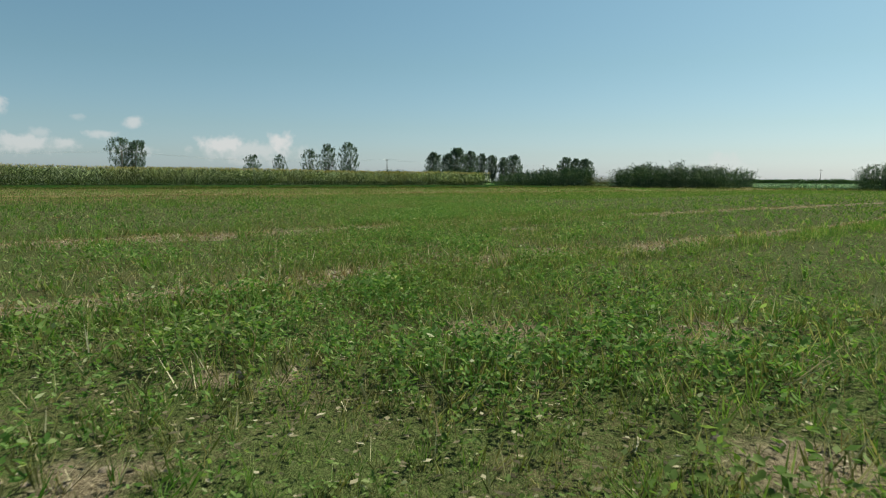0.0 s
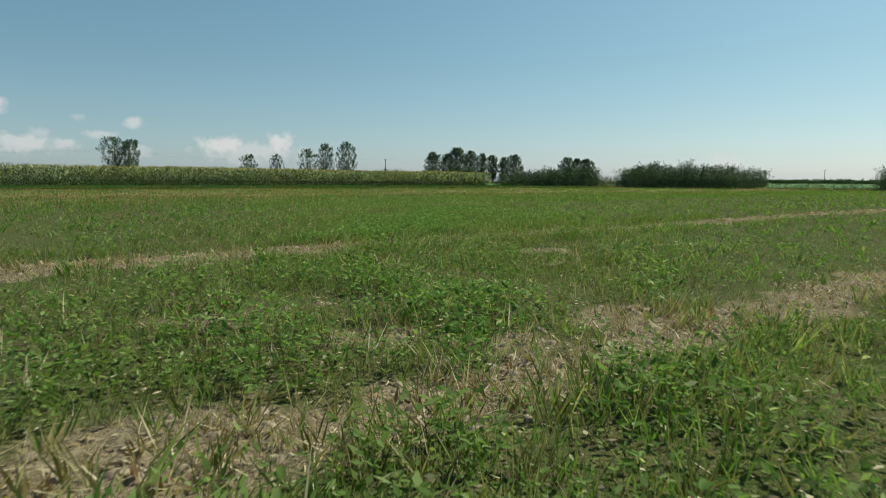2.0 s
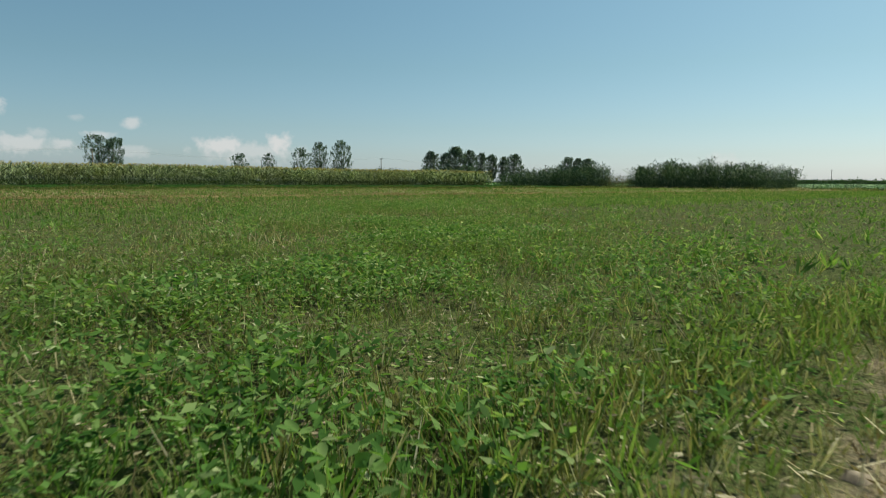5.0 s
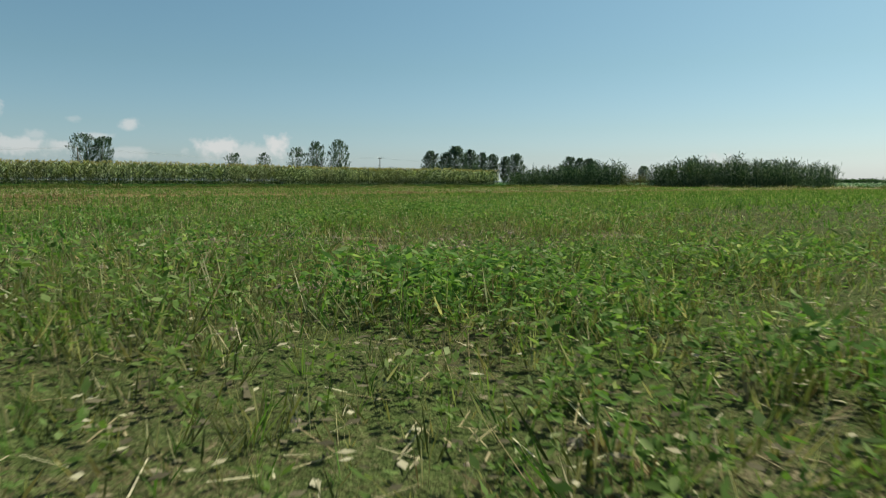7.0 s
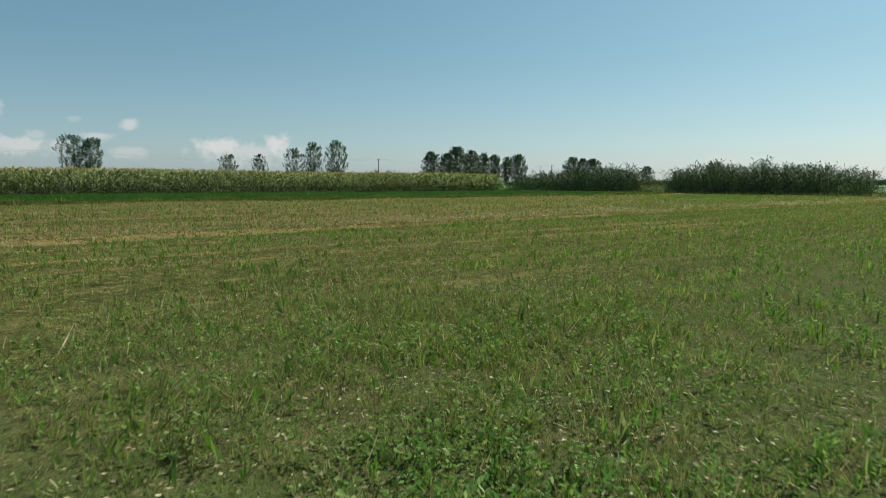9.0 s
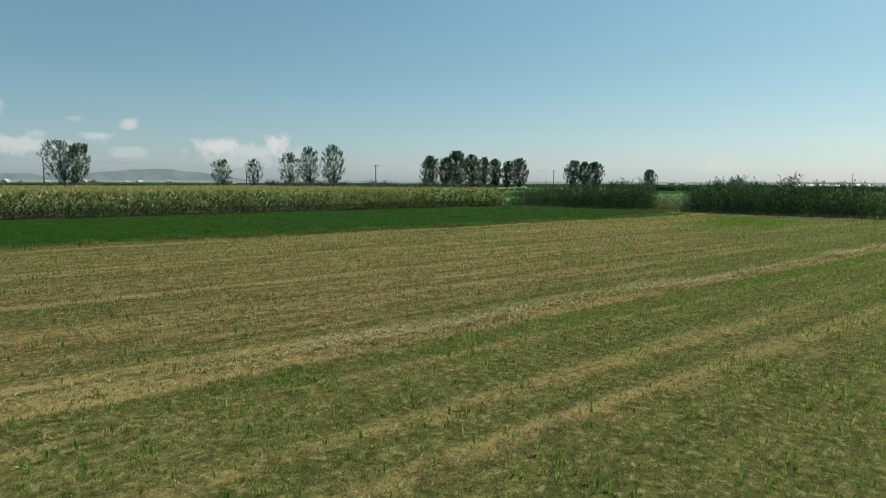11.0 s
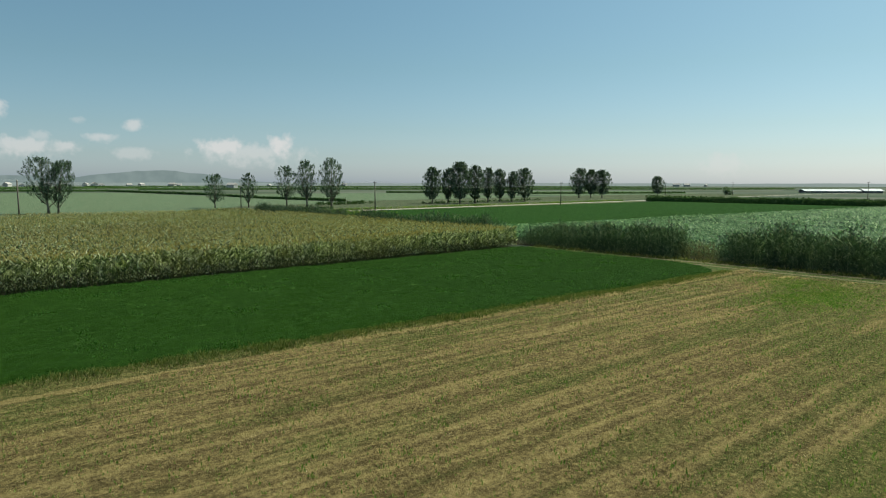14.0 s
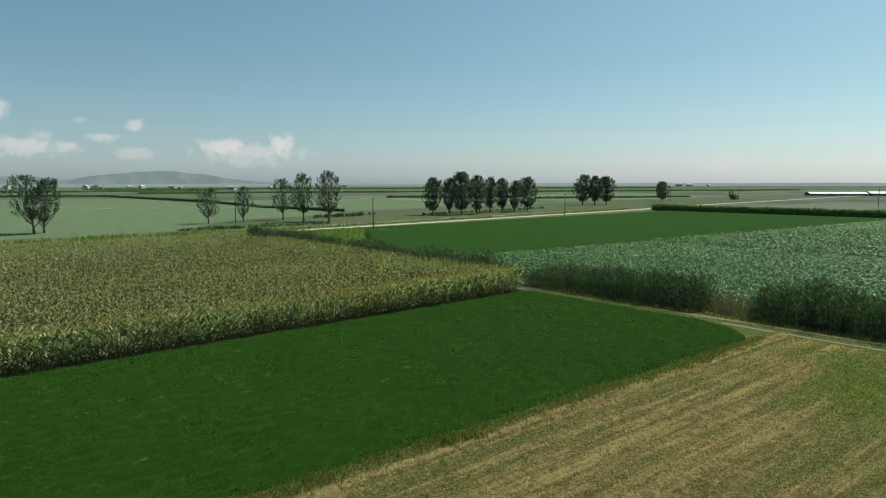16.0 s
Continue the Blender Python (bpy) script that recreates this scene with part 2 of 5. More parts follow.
def plain_material(name, col, rough=0.7, spread=0.25, size=3.0, metal=0.0, gloss=0.3):
    m, n, out = bare_material(name)
    pos = n.add("ShaderNodeTexCoord").outputs["Object"]
    a = n.add("ShaderNodeTexNoise", {"Vector": pos, "Scale": size, "Detail": 6.0}).outputs[0]
    b = n.add("ShaderNodeTexNoise", {"Vector": pos, "Scale": size * 14, "Detail": 4.0}).outputs[0]
    dim = tuple(c * (1 - spread) for c in col)
    lit = tuple(min(1.0, c * (1 + spread)) for c in col)
    c = n.mix(n.step(n.math("ADD", n.math("MULTIPLY", a, 0.6), n.math("MULTIPLY", b, 0.4)), 0.35, 0.65), dim, lit)
    face = n.add("ShaderNodeBsdfPrincipled", {"Base Color": c, "Roughness": rough, "Metallic": metal, "Specular IOR Level": gloss})
    lift = n.add("ShaderNodeBump", {"Strength": 0.3, "Distance": 0.01, "Height": b})
    n.tree.links.new(lift.outputs[0], face.inputs["Normal"])
    n.tree.links.new(face.outputs[0], out.inputs[0])
    return m


def plain_far_material(name, cols, cell):
    """Patchwork of distant plots, ploughed or sown."""
    m, n, out = bare_material(name)
    pos = n.add("ShaderNodeNewGeometry").outputs["Position"]
    sep = n.add("ShaderNodeSeparateXYZ", {0: pos})
    v = n.add("ShaderNodeCombineXYZ", {0: n.math("DIVIDE", sep.outputs[0], cell), 1: n.math("DIVIDE", sep.outputs[1], cell * 0.45), 2: 0.0}).outputs[0]
    vor = n.add("ShaderNodeTexVoronoi", {"Vector": v, "Scale": 1.0})
    r = n.add("ShaderNodeSeparateColor", {0: vor.outputs["Color"]}).outputs[0]
    col = n.ramp(r, cols)
    near = n.add("ShaderNodeTexNoise", {"Vector": pos, "Scale": 0.4, "Detail": 8.0, "Roughness": 0.7}).outputs[0]
    wide = n.add("ShaderNodeTexNoise", {"Vector": pos, "Scale": 0.02, "Detail": 6.0}).outputs[0]
    col = n.mix(0.6, col, n.ramp(near, ((0.3, (0.5, 0.5, 0.5)), (0.7, (1.0, 1.0, 1.0)))), "MULTIPLY")
    col = n.mix(0.5, col, n.ramp(wide, ((0.35, (0.7, 0.7, 0.7)), (0.65, (1.0, 1.0, 1.0)))), "MULTIPLY")
    face = n.add("ShaderNodeBsdfPrincipled", {"Base Color": col, "Roughness": 1.0, "Specular IOR Level": 0.02})
    n.tree.links.new(face.outputs[0], out.inputs[0])
    return m


# rows of the mown field where the hay lay: place across the field, width, strength
WINDROWS = ((-77.25, 0.32, 0.6), (-72.65, 0.46, 0.85), (-48.07, 0.32, 1.3), (-51.7, 0.3, 0.2), (-53.0, 0.35, 0.22), (-49.65, 0.18, 0.25), (-82.6, 0.3, 0.4),
            (-33.4, 0.3, 0.2), (-39.7, 0.3, 0.2), (-29.6, 0.25, 0.14), (-44.1, 0.35, 0.16), (-36.6, 0.25, 0.1), (-25.15, 0.2, 0.45), (-63.5, 0.6, 0.2), (-66.8, 0.5, 0.2))
# places where the earth lies open: x, y, radius
OPEN_SPOTS = ((-81.95, -78.76, 0.3), (-81.46, -78.25, 0.25), (-80.48, -79.97, 0.28), (-79.13, -79.0, 0.3), (-79.81, -78.25, 0.3), (-79.31, -78.34, 0.25), (-80.04, -78.0, 0.18),
              (-78.6, -75.6, 0.25), (-78.4, -74.4, 0.4), (-77.97, -75.3, 0.22), (-76.7, -75.7, 0.38), (-77.5, -75.76, 0.25), (-74.92, -73.04, 0.32), (-76.48, -73.2, 0.3),
              (-74.99, -73.87, 0.25), (-74.3, -73.25, 0.4), (-69.9, -66.3, 0.25), (-69.55, -64.3, 0.26), (-69.05, -64.55, 0.2), (-67.06, -64.6, 0.3),
              (-69.5, -62.2, 0.35), (-68.17, -62.53, 0.26), (-68.4, -63.15, 0.28), (-68.7, -61.65, 0.3), (-68.0, -63.45, 0.22), (-66.4, -62.75, 0.35), (-66.5, -63.6, 0.35))
# the far plots are greyed: distance haze sits in their base colour
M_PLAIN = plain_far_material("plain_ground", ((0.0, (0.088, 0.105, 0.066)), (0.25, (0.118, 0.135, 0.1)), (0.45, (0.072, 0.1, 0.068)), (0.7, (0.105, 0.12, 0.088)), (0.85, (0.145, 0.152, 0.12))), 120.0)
M_FIELD = soil_material("mown_field_soil", (0.068, 0.051, 0.023), (0.134, 0.103, 0.045), (0.275, 0.212, 0.09), (0.07, 0.092, 0.024), 0.16, 1.15, 0.58, 0.46, 0.8, -49.0, WINDROWS, ((-24.4, 0.6, 0.4), (-48.95, 0.42, 0.34), (-50.6, 0.55, 0.26), (-26.3, 0.6, 0.16), (-28.0, 0.7, 0.1), (-31.6, 0.7, 0.08), (-35.4, 0.7, 0.1), (-41.0, 0.6, 0.07), (-46.4, 0.6, 0.07)), ((-11.0, -35.5, 6.0, 2.6, 0.26), (-5.5, -32.0, 4.0, 2.4, 0.34), (-14.0, -41.0, 18.0, 8.0, 0.14), (-24.0, -48.0, 24.0, 5.0, 0.12)), 0.85)
M_STRIP_SOIL = soil_material("lucerne_canopy", (0.011, 0.031, 0.004), (0.021, 0.052, 0.0075), (0.037, 0.083, 0.015), (0.017, 0.044, 0.006), 0.0, 1.0, 0.36, 0.6, 0.8, grain=0.2, flecks=0.4, lit_below=-34.0)
# maize and ditch soil near black: shade under the stand put into it
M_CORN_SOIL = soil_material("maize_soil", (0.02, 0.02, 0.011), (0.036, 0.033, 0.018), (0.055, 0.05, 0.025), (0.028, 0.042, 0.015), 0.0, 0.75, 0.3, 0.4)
M_TRACK_GRASS = soil_material("track_grass", (0.055, 0.06, 0.026), (0.10, 0.098, 0.042), (0.19, 0.165, 0.075), (0.06, 0.105, 0.028), 0.0, 1.0, 0.36, 0.95, grain=0.6)
M_TRACK = soil_material("dry_track", (0.15, 0.125, 0.078), (0.23, 0.195, 0.125), (0.29, 0.24, 0.145), (0.13, 0.15, 0.05), 0.0, 1.0, 0.5, 0.5)
M_ROAD = soil_material("gravel_road", (0.28, 0.25, 0.20), (0.42, 0.38, 0.32), (0.46, 0.42, 0.35), (0.3, 0.28, 0.18), 0.0, 1.0, 0.5, 0.2)
M_VERGE = soil_material("dry_verge", (0.065, 0.075, 0.038), (0.11, 0.115, 0.06), (0.16, 0.145, 0.08), (0.06, 0.09, 0.035), 0.0, 1.0, 0.42, 0.75)
M_GREEN_SOIL = soil_material("young_crop_canopy", (0.015, 0.040, 0.007), (0.022, 0.054, 0.010), (0.03, 0.064, 0.013), (0.018, 0.048, 0.009), 0.1, 3.0, 0.33, 0.8, flecks=0.3)
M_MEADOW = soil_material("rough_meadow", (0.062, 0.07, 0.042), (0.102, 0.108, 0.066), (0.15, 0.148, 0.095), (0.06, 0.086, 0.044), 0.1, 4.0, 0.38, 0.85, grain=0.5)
# pale green crop, bleached further so the colour carries the haze
M_PALE_HAZY_CROP = soil_material("pale_hazy_crop_field", (0.085, 0.118, 0.07), (0.12, 0.152, 0.092), (0.155, 0.175, 0.108), (0.09, 0.135, 0.078), 0.14, 6.0, 0.4, 0.7, grain=0.35, flecks=0.5)
# beet soil near black, painting the shade of the gaps between plants
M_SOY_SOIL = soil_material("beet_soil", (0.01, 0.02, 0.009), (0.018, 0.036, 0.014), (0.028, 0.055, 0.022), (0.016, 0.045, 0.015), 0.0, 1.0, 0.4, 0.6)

M_CLOVER = leaf_material("clover_leaf", ((0.0, (0.045, 0.1, 0.022)), (0.5, (0.115, 0.21, 0.05)), (0.82, (0.215, 0.305, 0.1)), (0.97, (0.30, 0.36, 0.15)), (1.0, (0.55, 0.53, 0.35))), 0.42, 0.8, 0.03, 0.35, 0.6, (0.15, 0.145, 0.05))
M_BLADE = leaf_material("grass_blade", ((0.0, (0.062, 0.142, 0.026)), (0.5, (0.135, 0.24, 0.052)), (0.82, (0.235, 0.31, 0.092)), (1.0, (0.46, 0.42, 0.24))), 0.42, 0.75, 0.04, 0.3, 0.3, (0.16, 0.165, 0.055))
M_TURF = leaf_material("olive_turf_stem", ((0.0, (0.07, 0.085, 0.026)), (0.5, (0.16, 0.16, 0.06)), (0.85, (0.30, 0.265, 0.125)), (1.0, (0.52, 0.46, 0.28))), 0.35, 0.75, 0.04)
M_BANK = leaf_material("bank_grass_blade", ((0.0, (0.055, 0.085, 0.023)), (0.5, (0.125, 0.16, 0.047)), (1.0, (0.28, 0.27, 0.11))), 0.35, 0.75, 0.05)
M_LITTER = leaf_material("withered_leaf", ((0.0, (0.05, 0.042, 0.026)), (0.5, (0.12, 0.1, 0.062)), (0.8, (0.27, 0.22, 0.14)), (1.0, (0.52, 0.45, 0.31))), 0.15, 0.8, 0.05)
M_STRAW = leaf_material("dry_straw", ((0.0, (0.2, 0.14, 0.075)), (0.5, (0.42, 0.33, 0.19)), (1.0, (0.74, 0.64, 0.44))), 0.2, 0.65, 0.12)
M_MATTED = leaf_material("matted_dry_grass", ((0.0, (0.15, 0.09, 0.045)), (0.5, (0.28, 0.20, 0.10)), (1.0, (0.48, 0.39, 0.22))), 0.25, 0.7, 0.1)
M_STUBBLE = leaf_material("stubble_stalk", ((0.0, (0.055, 0.075, 0.025)), (0.3, (0.14, 0.13, 0.05)), (0.65, (0.36, 0.285, 0.13)), (1.0, (0.70, 0.60, 0.36))), 0.3, 0.7, 0.1, 0.45, 0.16, (0.11, 0.14, 0.04))
M_LUCERNE = leaf_material("lucerne_leaf", ((0.0, (0.024, 0.07, 0.013)), (0.6, (0.03, 0.082, 0.017)), (1.0, (0.042, 0.105, 0.024))), 0.4, 0.75, 0.04, 0.35, 0.1, (0.045, 0.11, 0.026))
M_LUCERNE_TIP = leaf_material("lucerne_tip", ((0.0, (0.04, 0.1, 0.024)), (0.6, (0.065, 0.145, 0.04)), (1.0, (0.12, 0.215, 0.072))), 0.45, 0.7, 0.06)
# maize ramp: blackest stop deepens shaded gaps, whitest stop paints sunlit glints
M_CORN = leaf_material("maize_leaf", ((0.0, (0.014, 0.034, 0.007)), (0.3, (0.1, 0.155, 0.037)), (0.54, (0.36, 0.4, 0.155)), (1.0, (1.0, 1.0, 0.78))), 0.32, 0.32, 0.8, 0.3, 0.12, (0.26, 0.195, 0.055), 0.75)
M_STALK = leaf_material("maize_stalk", ((0.0, (0.03, 0.055, 0.016)), (1.0, (0.075, 0.11, 0.035))), 0.1, 0.6, 0.2)
M_TASSEL = leaf_material("maize_tassel", ((0.0, (0.26, 0.205, 0.07)), (0.6, (0.46, 0.365, 0.145)), (1.0, (0.7, 0.6, 0.31))), 0.3, 0.7, 0.1)
M_REED = leaf_material("reed_leaf", ((0.0, (0.014, 0.032, 0.014)), (0.55, (0.037, 0.072, 0.034)), (0.86, (0.105, 0.15, 0.082)), (1.0, (0.36, 0.39, 0.30))), 0.3, 0.4, 0.55)
M_PLUME = leaf_material("reed_plume", ((0.0, (0.11, 0.10, 0.07)), (1.0, (0.22, 0.20, 0.14))), 0.3, 0.8, 0.1)
M_DRY_REED = leaf_material("dry_reed_leaf", ((0.0, (0.06, 0.055, 0.03)), (0.6, (0.12, 0.11, 0.055)), (1.0, (0.30, 0.27, 0.16))), 0.3, 0.6, 0.15)
M_SOY = leaf_material("beet_leaf", ((0.0, (0.015, 0.055, 0.019)), (0.46, (0.07, 0.175, 0.06)), (0.8, (0.23, 0.40, 0.175)), (1.0, (0.78, 0.88, 0.62))), 0.4, 0.5, 0.3, 0.3, 0.05, (0.055, 0.14, 0.045))
M_TREE = leaf_material("poplar_leaf", ((0.0, (0.04, 0.068, 0.045)), (0.6, (0.085, 0.13, 0.085)), (1.0, (0.24, 0.30, 0.22))), 0.28, 0.45, 0.3)
M_BUSH = leaf_material("hedge_leaf", ((0.0, (0.03, 0.06, 0.02)), (0.7, (0.055, 0.1, 0.033)), (1.0, (0.10, 0.15, 0.06))), 0.3, 0.6, 0.08)
M_HEDGE_BODY = soil_material("hedge_body", (0.026, 0.052, 0.014), (0.05, 0.09, 0.026), (0.085, 0.125, 0.042), (0.04, 0.085, 0.02), 0.0, 1.0, 0.36, 0.7, 1.0, grain=0.5)
M_BARK = plain_material("poplar_bark", (0.16, 0.14, 0.11), 0.9, 0.35, 2.0)
M_POLE = plain_material("weathered_pole", (0.13, 0.11, 0.09), 0.85, 0.3, 4.0)
M_CERAMIC = plain_material("insulator_ceramic", (0.5, 0.48, 0.44), 0.3, 0.1, 9.0)
M_WIRE = plain_material("weathered_wire", (0.5, 0.5, 0.5), 0.7, 0.1, 2.0)
M_ROOF = plain_material("pale_sheet_roof", (0.5, 0.515, 0.53), 0.6, 0.08, 0.4)
M_WALL = plain_material("dark_shed_wall", (0.12, 0.12, 0.12), 0.9, 0.3, 0.5)
M_HOUSE = plain_material("rendered_house_wall", (0.40, 0.39, 0.37), 0.9, 0.12, 0.4)
M_TILE = plain_material("faded_tile_roof", (0.42, 0.38, 0.36), 0.9, 0.2, 0.6)
M_STONE = plain_material("dry_clod", (0.24, 0.185, 0.135), 0.95, 0.3, 30.0)

# ---- tools for shapes ----
rng = np.random.default_rng(7)
TABLE = np.random.default_rng(3).random((256, 256))


def value_noise(x, y, size, shift=0):
    """Smooth noise from 0 to 1 over the plan."""
    u, v = np.asarray(x, float) / size + 17.3 * shift + 100, np.asarray(y, float) / size + 9.1 * shift + 100
    i, j = np.floor(u).astype(int), np.floor(v).astype(int)
    f, g = u - i, v - j
    f, g = f * f * (3 - 2 * f), g * g * (3 - 2 * g)
    a, b = TABLE[i % 256, j % 256], TABLE[(i + 1) % 256, j % 256]
    c, d = TABLE[i % 256, (j + 1) % 256], TABLE[(i + 1) % 256, (j + 1) % 256]
    return (a * (1 - f) + b * f) * (1 - g) + (c * (1 - f) + d * f) * g


def fractal(x, y, size, shift=0):
    return 0.5 * value_noise(x, y, size, shift) + 0.3 * value_noise(x, y, size / 2.3, shift + 1) + 0.2 * value_noise(x, y, size / 5.1, shift + 2)



def row_wander(x):
    return 0.35 * (value_noise(x, 0 * x, 6.0, 5) - 0.5)


def row_y(v, x):
    """The y of the row at v across the field, at x along it."""
    return v - ROW_SLANT * (x + 45) + row_wander(x)


def strip_edge(x):
    """Where the lucerne ends and the bank begins."""
    return np.interp(x, (-120, -53, -40, -28, -12, -7), (-20.6, -23.0, -24.0, -24.6, -25.5, -25.7)) + 0.25 * (value_noise(x, 0 * x, 3.0, 19) - 0.5)


def bare(x, y):
    """Open earth, 0 to 1: single spots with ragged rims and the worst of the rows."""
    b = np.zeros(np.shape(x))
    rag = fractal(x, y, 0.35, 46) - 0.5
    for x0, y0, r in OPEN_SPOTS:
        d = np.hypot((x - x0) * 0.8, (y - y0) * 1.25) / r + 2.2 * rag
        b = np.maximum(b, np.clip(1.2 - 1.0 * d, 0, 0.85))
    for v0, wide, k in WINDROWS[:2]:
        d = np.abs(y - row_y(v0, x)) / wide + 2.2 * rag + 0.8 * (value_noise(x, 0 * x + v0, 1.1, 47) - 0.4)
        b = np.maximum(b, np.clip(1.5 - 1.1 * d, 0, 1) * min(1.0, k + 0.3))
    return b


def dryness(x, y):
    """How dry and thinly grown the mown field is, 0 to 1."""
    d = 1.25 * (fractal(x, y, 2.6, 2) - 0.47) + 0.5 * (fractal(x, y, 0.9, 4) - 0.5)
    for v0, wide, k in WINDROWS:
        along = 0.55 + 0.75 * value_noise(x, 0 * x + v0, 2.4, 8)
        d = d + k * along * np.exp(-(((y - row_y(v0, x)) / wide) ** 2))
    d = d + 0.19 * np.clip((y + 68.5) / 4, 0, 1) * np.clip((-y - 58) / 4, 0.65, 1) + 0.17 * np.clip((y + 60) / 8, 0, 1)
    d = d + 0.16 * np.exp(-(((y + 74.2) / 1.5) ** 2))
    d = d + 0.16 * np.sin(2 * np.pi * (y + ROW_SLANT * (x + 45)) / 1.15 + 2 * value_noise(x, y, 4.0, 6)) * np.clip((y + 62) / 6, 0, 1)
    return np.clip(np.maximum(d, bare(x, y)), 0, 1)


def field_z(x, y):
    """Height of the mown field's soil."""
    z = 0.035 + 0.05 * (fractal(x, y, 1.6, 11) - 0.45) + 0.03 * (value_noise(x, y, 0.45, 12) - 0.5)
    for v0, wide, k in WINDROWS:
        z = z + (0.015 if v0 < -60 else 0.06) * k * np.exp(-(((y - row_y(v0, x)) / wide) ** 2)) * (0.4 + value_noise(x, 0 * x + v0, 1.7, 9))
    return z + 0.10 * np.exp(-(((y - strip_edge(x) + 0.6) / 0.5) ** 2)) * (0.5 + value_noise(x, y, 3.0, 14))


def mesh_of(name, verts, quads, mats, index=None, smooth=False):
    me = bpy.data.meshes.new(name)
    verts, quads = np.ascontiguousarray(verts, np.float32), np.ascontiguousarray(quads, np.int32)
    me.vertices.add(len(verts))
    me.vertices.foreach_set("co", verts.ravel())
    me.loops.add(quads.size)
    me.loops.foreach_set("vertex_index", quads.ravel())
    me.polygons.add(len(quads))
    me.polygons.foreach_set("loop_start", np.arange(0, quads.size, 4, dtype=np.int32))
    for m in mats:
        me.materials.append(m)
    if index is not None:
        me.polygons.foreach_set("material_index", np.ascontiguousarray(index, np.int32))
    if smooth:
        me.polygons.foreach_set("use_smooth", np.ones(len(quads), bool))
    me.update(calc_edges=True)
    return me


def spread(shape, pos, turn, size, lean=None, lean_way=None):
    """Copies one shape (verts, quads, material numbers) to many places as plain geometry."""
    v, q, mi = shape
    n = len(pos)
    size = np.asarray(size, float)
    s = size.reshape(n, 1, -1) if size.ndim > 1 else np.repeat(size.reshape(n, 1, 1), 3, 2)
    p = v[None] * s
    c, sn = np.cos(turn)[:, None], np.sin(turn)[:, None]
    p = np.stack((p[..., 0] * c - p[..., 1] * sn, p[..., 0] * sn + p[..., 1] * c, p[..., 2]), -1)
    if lean is not None:
        p[..., 0] += p[..., 2] * (np.tan(lean) * np.cos(lean_way))[:, None]
        p[..., 1] += p[..., 2] * (np.tan(lean) * np.sin(lean_way))[:, None]
    p = p + np.asarray(pos)[:, None, :]
    quads = q[None] + (np.arange(n) * len(v))[:, None, None]
    return p.reshape(-1, 3), quads.reshape(-1, 4), np.tile(mi, n)


def gather(parts):
    vs, qs, ms, at = [], [], [], 0
    for v, q, m in parts:
        vs.append(v), qs.append(q + at), ms.append(m)
        at += len(v)
    return np.concatenate(vs), np.concatenate(qs), np.concatenate(ms)


def leaf_shape(origin, way, up, length, width, droop=0.0, pieces=1, mat=0):
    """A leaf from origin along way: one pointed quad, or a strip of several that bends down."""
    o, w = np.array(origin, float), np.array(way, float)
    w = w / np.linalg.norm(w)
    side = np.cross(w, np.array(up, float))
    side = side / (np.linalg.norm(side) + 1e-9)
    if pieces == 1:
        v = np.array([o, o + w * length * 0.45 + side * width / 2 - np.array((0, 0, droop * 0.3)), o + w * length - np.array((0, 0, droop)), o + w * length * 0.45 - side * width / 2 - np.array((0, 0, droop * 0.3))])
        return v, np.array([[0, 1, 2, 3]]), np.array([mat])
    v, q = [], []
    for i in range(pieces + 1):
        f = i / pieces
        mid = o + w * length * f - np.array((0, 0, droop * f * f))
        half = width / 2 * (0.35 + 1.3 * f * (1 - f) * 2 if f < 0.6 else 1.6 * (1 - f) + 0.03)
        v += [mid - side * half, mid + side * half]
    for i in range(pieces):
        q.append([2 * i, 2 * i + 1, 2 * i + 3, 2 * i + 2])
    return np.array(v), np.array(q), np.full(pieces, mat)


def oval_leaf(origin, way, up, length, width, mat=0):
    """A folded oval leaflet of two halves."""
    o, w = np.array(origin, float), np.array(way, float)
    w = w / np.linalg.norm(w)
    side = np.cross(w, np.array(up, float))
    side = side / (np.linalg.norm(side) + 1e-9)
    n = np.cross(side, w)
    e = width / 2
    v = np.array([o, o + w * length, o + w * length * 0.3 + side * e * 0.9 + n * e * 0.35, o + w * length * 0.75 + side * e * 0.85 + n * e * 0.3,
                  o + w * length * 0.3 - side * e * 0.9 + n * e * 0.35, o + w * length * 0.75 - side * e * 0.85 + n * e * 0.3])
    return v, np.array([[0, 2, 3, 1], [0, 1, 5, 4]]), np.full(2, mat)


def stuff(name, parts, mats, label, category):
    v, q, m = gather(parts)
    return tagged(new(name, mesh_of(name, v, q, mats, m)), label, category, kind="stuff")


def sheet(name, outline, z, mat, label, category):
    """A flat piece of ground with the given outline."""
    bm = bmesh.new()
    bm.faces.new([bm.verts.new((x, y, z)) for x, y in outline])
    bmesh.ops.triangulate(bm, faces=bm.faces[:])
    me = bpy.data.meshes.new(name)
    bm.to_mesh(me)
    bm.free()
    me.materials.append(mat)
    return tagged(new(name, me), label, category, kind="structure")


def part(name, bm, mat, parent, label=""):
    me = bpy.data.meshes.new(name)
    bm.to_mesh(me)
    bm.free()
    me.materials.append(mat)
    ob = new(name, me)
    ob.parent = parent
    return tagged(ob, label)


